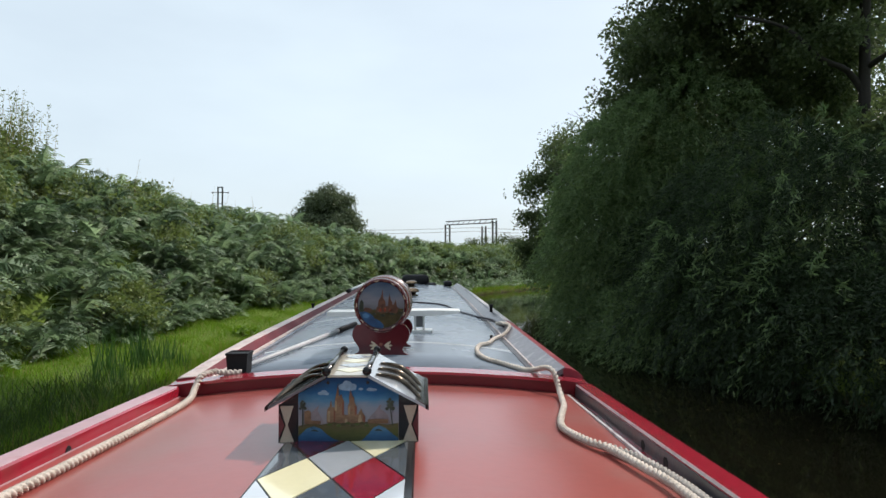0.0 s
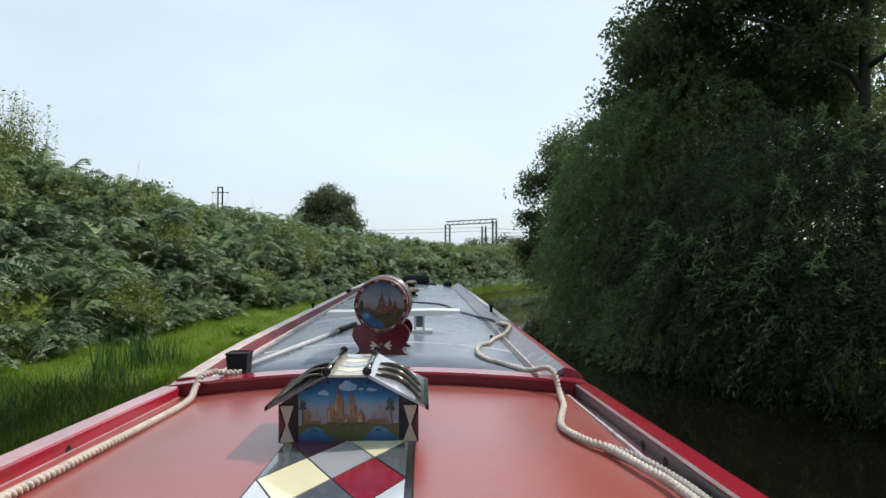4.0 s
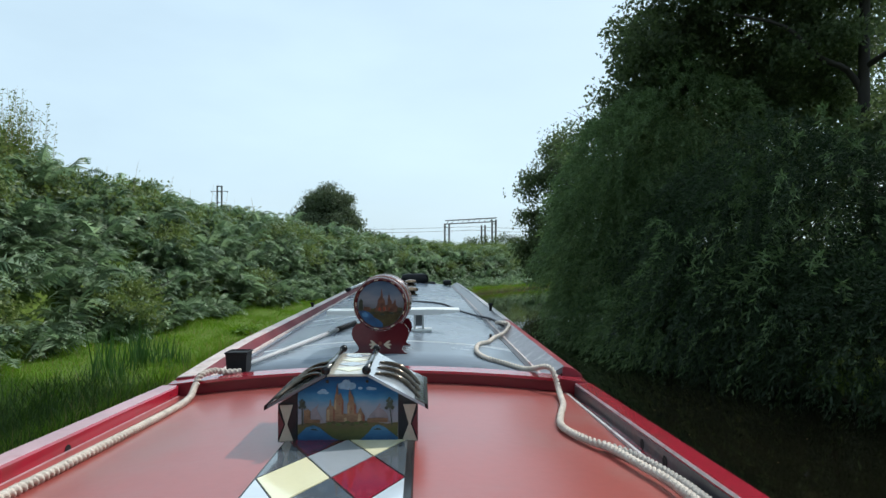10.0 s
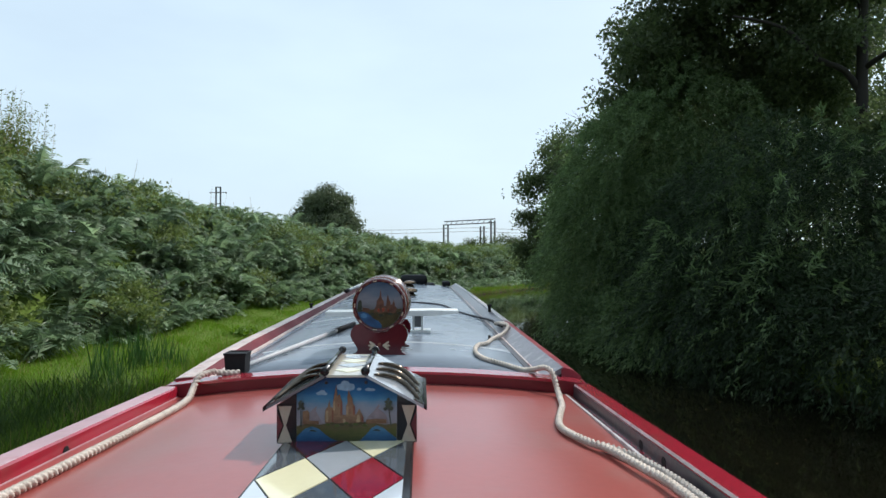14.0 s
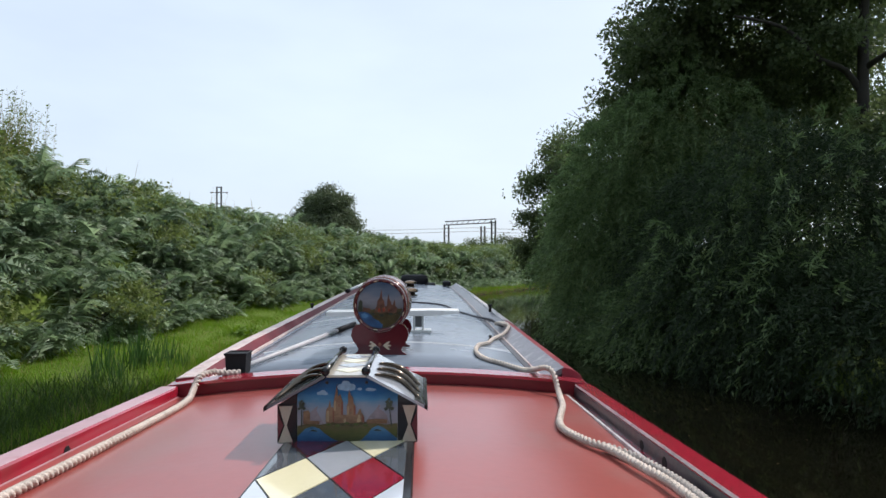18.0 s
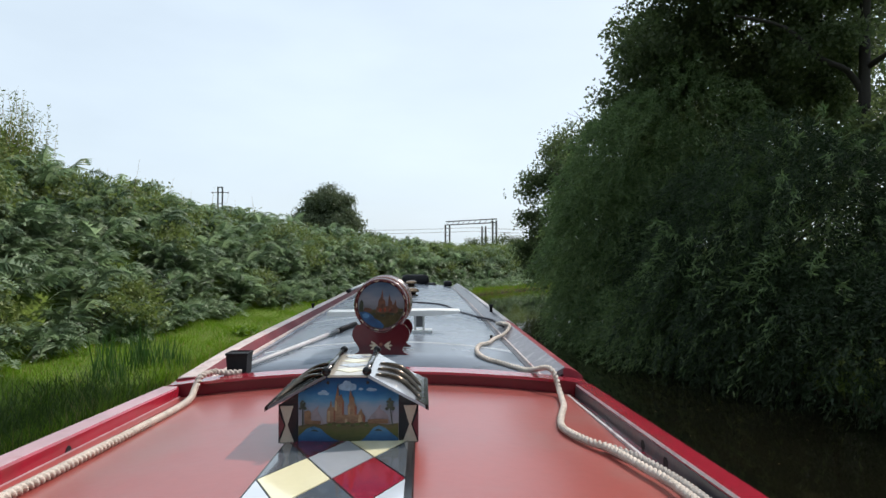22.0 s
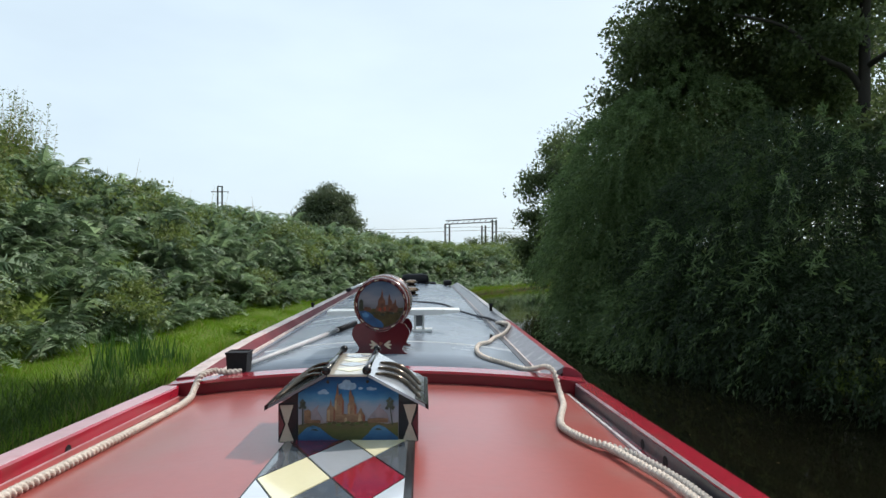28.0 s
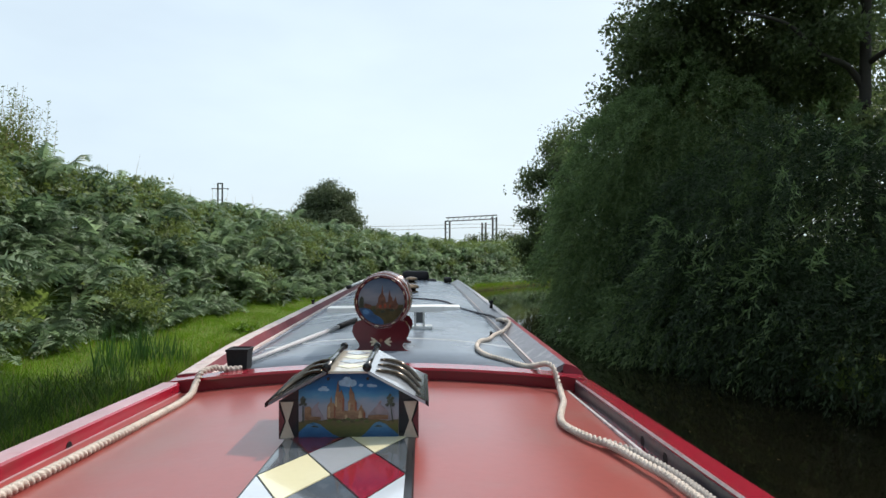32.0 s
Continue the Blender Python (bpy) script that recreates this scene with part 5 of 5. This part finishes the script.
p, s, d = scatter_left(26000, -9, 3.6, -0.06, 2.5, 0.02)
tagged(quads("bank_grass", blades(p[d < 2.3], 0.06 + 0.08 * rng.random(int((d < 2.3).sum())), 0.012), GRASS, None, "green grass along the towpath", per=3), category="grass", kind="stuff")
# towpath grass, thinner where the earth is worn
p, s, d = scatter_left(150000, 3.5, 44, -0.06, 2.5, 0.02)
mid = 1.45 + 0.5 * np.sin(s * 0.8) * 0.3
worn = np.exp(-((d - mid - 0.25) / 0.38) ** 2) * (1 - smooth(s, 2, 7))
keep = rng.random(len(p)) > worn * 0.86
p, s, d, worn = p[keep], s[keep], d[keep], worn[keep]
tuft = 0.5 + 0.5 * np.sin(s * 2.1 + 3 * np.sin(d * 3)) * np.sin(d * 4.2 + s)
hh = (0.055 + 0.06 * tuft) * (1 + 1.6 * np.exp(-(d / 0.22) ** 2) + 0.9 * smooth(d, 1.9, 2.4)) * (0.6 + 0.8 * rng.random(len(p)))
dryish = rng.random(len(p)) < (0.06 + 0.5 * np.exp(-((d - 1.95) / 0.35) ** 2) * (1 - smooth(s, 3, 8)) + 0.30 * np.exp(-((d + 0.02) / 0.07) ** 2))
tagged(quads("bank_grass", blades(p[~dryish], hh[~dryish], 0.010), GRASS, None, "bright green mown grass along the towpath", per=3), category="grass", kind="stuff")
tagged(quads("dry_grass", blades(p[dryish], hh[dryish] * 1.25, 0.009), DRY, None, "straw-coloured dry grass by the worn path", per=3), category="grass", kind="stuff")


def weed(s, d, r, h, count, mat, label, size=0.075):
    x, y = along_left(s, d)
    z = float(land(x, y))
    k = count // 12
    a, q = rng.uniform(0, 6.283, k), np.sqrt(rng.random(k)) * r
    root = np.stack([x + q * np.cos(a), y + q * np.sin(a), np.full(k, z)], 1)
    up = rng.random(k) ** 0.7 * h
    pts = np.repeat(root, 12, 0) + rng.normal(size=(k * 12, 3)) * (0.05, 0.05, 0.0)
    pts[:, 2] += np.repeat(up, 12) * rng.random(k * 12) + 0.02
    way = rng.normal(size=pts.shape) * (1, 1, 0.5) + (0, 0, 0.35)
    ln = size * (0.6 + 0.8 * rng.random(len(pts)))
    return tagged(quads("weed", leaf_corners(pts, way, ln, ln * 0.5), mat, None, label), category="weed", kind="stuff")


weed(13.6, 0.5, 0.25, 0.20, 500, WEED, "low leafy weed in the towpath grass")
weed(18.4, 0.6, 0.30, 0.18, 500, WEED, "low leafy weed in the towpath grass")
# long sedge hanging over the water's edge
p, s, d = scatter_left(15000, 1.5, 10.4, -0.08, 1.25, 0.02)
keep = rng.random(len(p)) < (1 - 0.75 * smooth(d, 0.7, 1.25)) * (1 - 0.9 * smooth(s, 6.8, 9.6))
p = p[keep]
tagged(quads("sedge", blades(p, 0.12 + 0.20 * rng.random(len(p)) ** 1.5, 0.013, 0.42), SEDGE, None, "long green sedge on the bank edge, tree shade partly put into its colour", per=3), category="sedge", kind="stuff")


def reed_tuft(name, x, y, r, h, count, label, mat=REED):
    a, q = rng.uniform(0, 6.283, count), np.sqrt(rng.random(count)) * r
    p = np.stack([x + q * np.cos(a), y + q * np.sin(a) * 1.2, np.full(count, -0.05)], 1)
    p[:, 2] = np.maximum(land(p[:, 0], p[:, 1]), -0.05)
    return tagged(quads(name, blades(p, h * (0.55 + 0.5 * rng.random(count)), 0.022, 0.16), mat, None, label, per=3), category="reeds")


for s, d, r, h, k in ((9.5, 0.95, 0.36, 0.80, 70), (10.1, 0.75, 0.30, 0.62, 50), (9.9, 0.35, 0.30, 0.5, 50), (8.9, 0.8, 0.25, 0.45, 36)):
    x, y = along_left(s, d)
    reed_tuft("iris_tuft", float(x), float(y), r, h, k, "tuft of tall iris blades at the bank edge", IRIS)
x, y = along_right(29.8, -0.4)
tagged(reed_tuft("reed_bed", float(x), float(y), 2.0, 1.9, 5200, "bed of tall green reeds at the water's edge"), kind="stuff")
x, y = along_right(33.5, 0.3)
tagged(reed_tuft("reed_bed", float(x), float(y), 1.8, 1.7, 3000, "bed of tall green reeds at the water's edge"), kind="stuff")

# trees over the towpath bank
tree("field_maple", "tall leafy tree on the towpath bank", (-11.4, 1.6, 2.0), 11.5,
     [(-11.6, 1.6, 8.2, 4.2, 4.2, 4.6), (-9.4, 3.0, 5.6, 2.2, 2.2, 2.4), (-10.5, -1.4, 6.5, 3.0, 3.0, 3.2)], OAK, 1100, 40, 0.14, radius=0.22, reach=3.6, seed=3)
tree("field_maple", "tall leafy tree on the towpath bank", (-10.6, -8.0, 2.0), 11.0,
     [(-10.6, -8.0, 7.5, 4.2, 4.0, 4.6), (-8.4, -6.5, 4.6, 2.4, 2.4, 2.2)], OAK, 600, 40, 0.14, radius=0.2, reach=3.2, seed=11)
tree("bank_shrub", "leafy shrub leaning over the bracken", (-9.3, 13.0, 2.4), 2.4,
     [(-9.3, 13.0, 3.6, 1.1, 1.5, 1.0), (-8.7, 12.2, 3.2, 0.9, 1.2, 0.9)], HEDGE, 380, 46, 0.085, radius=0.06, reach=0.9, category="shrub", seed=5)
tree("field_tree", "small round tree standing beyond the hedge", (-8.9, 60.0, 1.0), 7.6,
     [(-8.9, 60, 5.6, 2.3, 2.2, 1.9), (-8.8, 60, 7.2, 1.3, 1.3, 1.2), (-9.0, 60, 7.9, 0.8, 0.8, 0.8), (-10.1, 60, 6.6, 1.0, 1.0, 0.9), (-7.6, 60, 6.8, 1.0, 1.0, 0.9), (-10.9, 60, 5.4, 0.9, 1.0, 1.0), (-6.9, 60, 5.7, 0.8, 0.9, 1.0), (-8.9, 60, 4.0, 2.9, 2.5, 1.7), (-6.6, 60, 4.5, 0.8, 0.9, 0.9)],
     FIELD_LEAF, 1500, 40, 0.17, radius=0.14, reach=1.8, seed=8, inner=0.3, bough=0.36, spread=0.42)

# ---- trees over the water on the far side ----
leaning = tree("alder", "tall dark alder leaning out over the water", (8.9, 12.2, 0.5), 17.0,
     [(7.35, 14.0, 7.3, 2.75, 2.6, 2.3), (5.75, 15.0, 7.2, 1.45, 1.8, 1.5), (5.9, 15.6, 5.8, 1.55, 1.8, 1.3), (7.6, 13.0, 10.2, 3.4, 3.2, 3.0), (6.8, 14.3, 9.0, 2.0, 2.2, 1.6), (8.3, 13.6, 8.8, 2.2, 2.2, 1.6), (8.2, 11.4, 4.5, 1.2, 1.2, 1.0), (7.6, 11.8, 6.6, 0.9, 1.0, 0.8), (10.6, 11.6, 10.4, 2.0, 2.0, 1.8), (8.2, 14.8, 7.7, 2.0, 2.0, 1.8), (9.2, 14.6, 5.9, 1.7, 1.8, 1.4), (7.0, 14.4, 14.6, 2.1, 2.1, 3.0), (6.6, 13.0, 14.6, 1.8, 1.8, 2.2), (7.4, 15.6, 4.8, 2.4, 2.0, 1.8)],
     ALDER, 5300, 46, 0.098, spread=0.18, stems=1, radius=0.15, lean=(-0.6, 0.3), reach=2.8, seed=24)
bough = smooth_line([(-0.1, 0.05, 4.6), (-0.5, 0.0, 5.1), (-1.1, -0.1, 5.3), (-1.8, -0.1, 5.9), (-2.7, 0.1, 6.2)], 0.2)
part("limb", tube(bough, np.linspace(0.075, 0.02, len(bough)), 7), BARK, leaning, "bough reaching over the water", smooth=True)
tree("alder", "dark round alder leaning over the canal bend", (9.8, 28.4, 0.4), 10.0,
     [(9.0, 28.6, 6.2, 3.2, 3.0, 3.0), (6.2, 26.4, 5.4, 1.7, 1.8, 1.6), (5.3, 26.2, 4.4, 1.25, 1.5, 1.3), (5.9, 26.6, 3.0, 1.7, 1.8, 1.5), (5.3, 27.2, 2.9, 1.2, 1.5, 1.5), (5.4, 27.6, 1.6, 1.2, 1.5, 1.2), (8.6, 27.6, 3.0, 2.6, 2.4, 2.4), (11.8, 30, 6, 3.2, 3.2, 3.4)], ALDER, 2300, 44, 0.115, spread=0.24, stems=2, radius=0.2, reach=3.0, seed=31)
tree("alder", "tall dark alder over the water", (9.0, -3.2, 0.5), 12.0,
     [(9.4, -3.2, 7.4, 3.6, 3.8, 4.4), (7.4, -4.4, 5.0, 2.4, 2.6, 2.6)], ALDER, 700, 40, 0.14, stems=2, radius=0.2, reach=3.2, seed=41)
tree("alder", "tall dark alder over the water", (9.0, -11.0, 0.5), 12.0,
     [(9.0, -11.0, 7.0, 4.0, 4.0, 5.0)], ALDER, 500, 40, 0.15, stems=2, radius=0.2, reach=3.2, seed=43)
tree("alder", "dark alder filling the bank behind the willows", (15.6, 17.4, 0.6), 11.0,
     [(15.6, 17.4, 6.4, 3.2, 3.4, 5.0), (14.6, 11.6, 4.4, 2.2, 2.4, 3.2)], ALDER, 1100, 44, 0.13, radius=0.2, reach=2.6, seed=49)
tree("alder", "dark alder standing back from the canal", (13.0, 24.0, 0.6), 11.0,
     [(13.0, 24.0, 6.2, 4.0, 4.0, 4.8)], ALDER, 900, 40, 0.15, radius=0.2, reach=3.2, seed=47)


def willow(base, blobs, strands, label, seed, stems=9, rise=1.0, leaves=WILLOW, leaf_size=0.108):
    """A bush of many leaning stems whose long narrow leaves hang on drooping shoots."""
    root = thing("willow", *base, label, "willow")
    r = np.random.default_rng(seed)
    for k in range(stems):
        a = r.uniform(0, 6.283)
        t = np.linspace(0, 1, 9)[:, None]
        ln = r.uniform(2.6, 4.6) * rise
        line = np.array((math.cos(a) * 0.3, math.sin(a) * 0.3, -0.3)) + np.array((math.cos(a) * 0.55 * ln, math.sin(a) * 0.55 * ln, ln)) * t * (1, 1, 1) + np.array((math.cos(a), math.sin(a), -0.5)) * t**2 * 0.8
        part("stem", tube(line, 0.07 * (1 - 0.8 * t[:, 0]), 7), BARK, root, smooth=True)
    blobs = np.array(blobs, float)
    vol = (blobs[:, 3] * blobs[:, 4] * blobs[:, 5]) ** 0.7
    out = []
    for b, k in zip(blobs, (strands * vol / vol.sum()).astype(int)):
        d = unit(rng.normal(size=(k, 3)) + (-0.1, -0.25, 0.15))
        start = b[:3] + d * b[3:] * (0.55 + 0.45 * rng.random(k) ** 0.5)[:, None] * (1 + 0.16 * np.sin(d[:, :1] * 7 + b[0]) * np.sin(d[:, 2:] * 6))
        ln = rng.uniform(0.45, 1.15, k)
        m = 30
        t = np.linspace(0, 1, m)
        path = start[:, None] + d[:, None] * (ln[:, None] * t * 0.6)[..., None] + np.array((0, 0, 1.0)) * (ln[:, None] * (0.30 * t - 0.85 * t * t))[..., None]
        path = path.reshape(-1, 3) + rng.normal(size=(k * m, 3)) * 0.018
        way = np.repeat(d, m, 0) * 0.7 + rng.normal(size=(k * m, 3)) * 0.42 - (0, 0, 0.55)
        size = leaf_size * (0.6 + 0.7 * rng.random(k * m))
        keep = path[:, 2] > 0.05
        out.append(leaf_corners(path[keep], way[keep], size[keep], size[keep] * 0.24))
    quads("crown", np.concatenate(out) - np.array(base), leaves, root)
    return root


willow((6.4, 14.6, 0.35), [(4.9, 14.6, 3.8, 1.6, 1.7, 1.6), (4.45, 14.4, 2.3, 1.4, 1.7, 1.5), (4.5, 14.2, 1.0, 1.4, 1.8, 1.2), (4.25, 13.6, 0.45, 1.25, 1.9, 0.8), (4.5, 11.6, 0.5, 1.2, 1.8, 0.9), (6.0, 14.4, 4.5, 1.8, 1.8, 1.7), (6.0, 14.0, 2.4, 1.8, 1.8, 1.9), (4.6, 16.2, 2.2, 1.4, 1.8, 1.9)], 5100, "dark green willow bush hanging over the water", 51)
willow((6.8, 10.4, 0.4), [(5.9, 10.4, 2.4, 1.7, 1.8, 1.7), (7.2, 10.2, 2.3, 1.7, 1.8, 1.5), (4.9, 10.2, 1.0, 1.35, 1.7, 1.2), (5.5, 8.9, 0.8, 1.2, 1.6, 1.1), (5.9, 7.7, 0.8, 1.2, 1.6, 1.1), (6.4, 6.6, 1.0, 1.2, 1.6, 1.2), (6.9, 5.0, 0.9, 1.2, 1.6, 1.1), (5.4, 12.2, 1.6, 1.4, 1.6, 1.7), (8.0, 8.2, 2.0, 1.5, 1.6, 1.5)], 5600, "dense dark sallow bush trailing into the water", 61, 7, 0.45, SHADED_SALLOW, 0.088)

willow((6.6, 9.7, 0.4), [(5.1, 10.4, 1.6, 1.4, 1.6, 1.3), (5.4, 8.7, 1.1, 1.25, 1.4, 1.1), (6.2, 9.6, 2.5, 1.6, 1.5, 1.4), (7.4, 10.0, 3.0, 1.3, 1.4, 1.3)], 320, "thin willow shoots hanging out of the sallow", 71, 3, 0.6, WILLOW, 0.12)

# bracken on the far bank
n = 900
s, d = rng.uniform(-4.0, 3.5, n), rng.uniform(0.6, 3.6, n)
x, y = along_right(s, d)
p = np.stack([x, y, np.maximum(land(x, y), 0.25) + rng.random(n) * 1.3 * smooth(d, -0.4, 1.0)], 1)
leafy("bracken", fronds(p, np.full(n, math.pi), 0.45 + 0.45 * rng.random(n)), FERN, "bracken overhanging the shaded far bank")
# undergrowth that closes the far bank
n = 1400
s, d = rng.uniform(-14, 50, n), rng.uniform(0.8, 9.0, n)
x, y = along_right(s, d)
c = np.stack([x, y, land(x, y) + (1.3 + 2.4 * smooth(d, 3, 7)) * rng.random(n)], 1)
q = np.repeat(c, 40, 0) + rng.normal(size=(n * 40, 3)) * (0.45, 0.45, 0.3)
ln = 0.11 * (0.6 + 0.8 * rng.random(len(q)))
tagged(quads("undergrowth", leaf_corners(q, rng.normal(size=q.shape), ln, ln * 0.6), ALDER, None, "dark undergrowth beneath the alders"), category="undergrowth", kind="stuff")

# fallen leaves and seed afloat on the shaded water
q = np.stack([rng.uniform(1.5, 4.6, 46), rng.uniform(2.2, 11.0, 46), np.full(46, 0.004)], 1)
drift = rng.uniform(0, 6.283, 46)
along = np.stack([np.cos(drift), np.sin(drift), np.zeros(46)], 1)
athwart = np.stack([-along[:, 1], along[:, 0], np.zeros(46)], 1)
ln = (0.008 + 0.010 * rng.random(46))[:, None]
tagged(quads("fallen_leaves", np.stack([q - along * ln, q - athwart * ln * 0.5, q + along * ln, q + athwart * ln * 0.5], 1), DRY, None, "small pale fallen leaves afloat on the canal"), category="leaves", kind="stuff")
# bushes beyond the bend
tree("field_bush", "distant grey-green bush beyond the hedge", (19.0, 62.0, 0.9), 4.0,
     [(19.0, 62, 3.4, 2.4, 2.0, 2.0), (21.5, 63, 3.0, 2.0, 2.0, 1.6), (16.4, 60, 2.6, 1.8, 1.6, 1.4)], HEDGE, 260, 40, 0.16, radius=0.1, reach=1.2, category="bush", seed=71)

for k, (x, y, z, r) in enumerate(((-3.6, 40.5, 2.5, 1.0), (1.0, 45.0, 1.9, 0.9), (4.2, 45.0, 2.2, 1.2), (6.4, 46.0, 2.5, 1.0), (8.2, 47.0, 2.2, 1.3), (-6.6, 33.5, 2.9, 0.7))):
    tree("hawthorn", "dark green hawthorn standing out of the hedge", (x, y, float(land(x, y))), z, [(x, y, z, r, r, r * 0.8), (x + r * 0.5, y, z + r * 0.35, r * 0.5, r * 0.5, r * 0.6), (x - r * 0.7, y, z - 0.2, r * 0.6, r * 0.6, r * 0.5)],
         OAK, 110, 40, 0.11, radius=0.05, reach=0.6, category="bush", seed=200 + k, inner=0.3)

# ---- railway line behind the hedge ----
def lattice_post(root, x, y, h, w=0.55, name="post"):
    post = part(name, box(x - w / 2, x - w / 2 + 0.14, y - 0.07, y + 0.07, 0, h), POLE_WOOD, root)
    part("post_leg", box(x + w / 2 - 0.14, x + w / 2, y - 0.07, y + 0.07, 0, h), POLE_WOOD, post)
    k = int(h / 1.1)
    for i in range(k):
        z = h * (i + 0.5) / k
        part("brace", box(x - w / 2 + 0.14, x + w / 2 - 0.14, y - 0.03, y + 0.03, z - 0.04, z + 0.04), POLE_WOOD, post)
    return post


gantry = thing("rail_gantry", 6.85, 90, 0.9, "dark steel railway gantry beyond the hedge", "gantry")
gantry.rotation_euler, gantry.scale = (0, 0, radians(-48)), (1.49, 1, 1)
lattice_post(gantry, -3.1, 0, 5.6, 0.75)
lattice_post(gantry, 0.55, 2, 5.2, 0.6)
lattice_post(gantry, 3.1, 0, 5.8, 0.6)
for z in (5.45, 5.95):
    part("beam", box(-3.3, 3.4, -0.06, 0.06, z, z + 0.14), POLE_WOOD, gantry)
for k in range(9):
    x0 = -3.2 + k * 0.72
    part("lattice_bar", tube([(x0, 0, 5.55), (x0 + 0.36, 0, 5.98)], 0.035, 4), POLE_WOOD, gantry)
part("side_arm", box(-4.2, -3.4, -0.04, 0.04, 2.9, 3.0), POLE_WOOD, gantry)
for x, y, h in ((-22.1, 70, 8.5), (-39.0, 90, 9.1)):
    mast = thing("rail_mast", x, y, 0.9, "dark lattice mast with a cross arm beyond the hedge", "mast", "railway masts")
    lattice_post(mast, 0, 0, h, 0.62, "mast_post")
    part("cross_arm", box(-0.95, 0.95, -0.05, 0.05, h - 0.60, h - 0.54), POLE_WOOD, mast)
    part("top_bar", box(-0.31, 0.31, -0.04, 0.04, h - 0.06, h + 0.06), POLE_WOOD, mast)
    for s in (-0.85, 0.85):
        part("insulator", lathe([(0.01, 0), (0.05, 0.02), (0.035, 0.06), (0.05, 0.10), (0.01, 0.12)], (s, 0, h - 0.72), "z", 8), POLE_WOOD, mast)
for z in (5.4, 4.9):
    line = [(-39 + 46.3 * t, 90, z + 1.2 * (2 * t - 1) ** 2 * 0.4) for t in np.linspace(0, 1, 24)] + [(7.3 + 40 * t, 90, z + 0.48 * (2 * t - 1) ** 2) for t in np.linspace(0.05, 1, 16)]
    tagged(part("overhead_wire", tube(line, 0.022, 4), POLE_WOOD, None, "thin overhead wire along the railway"), category="wire")
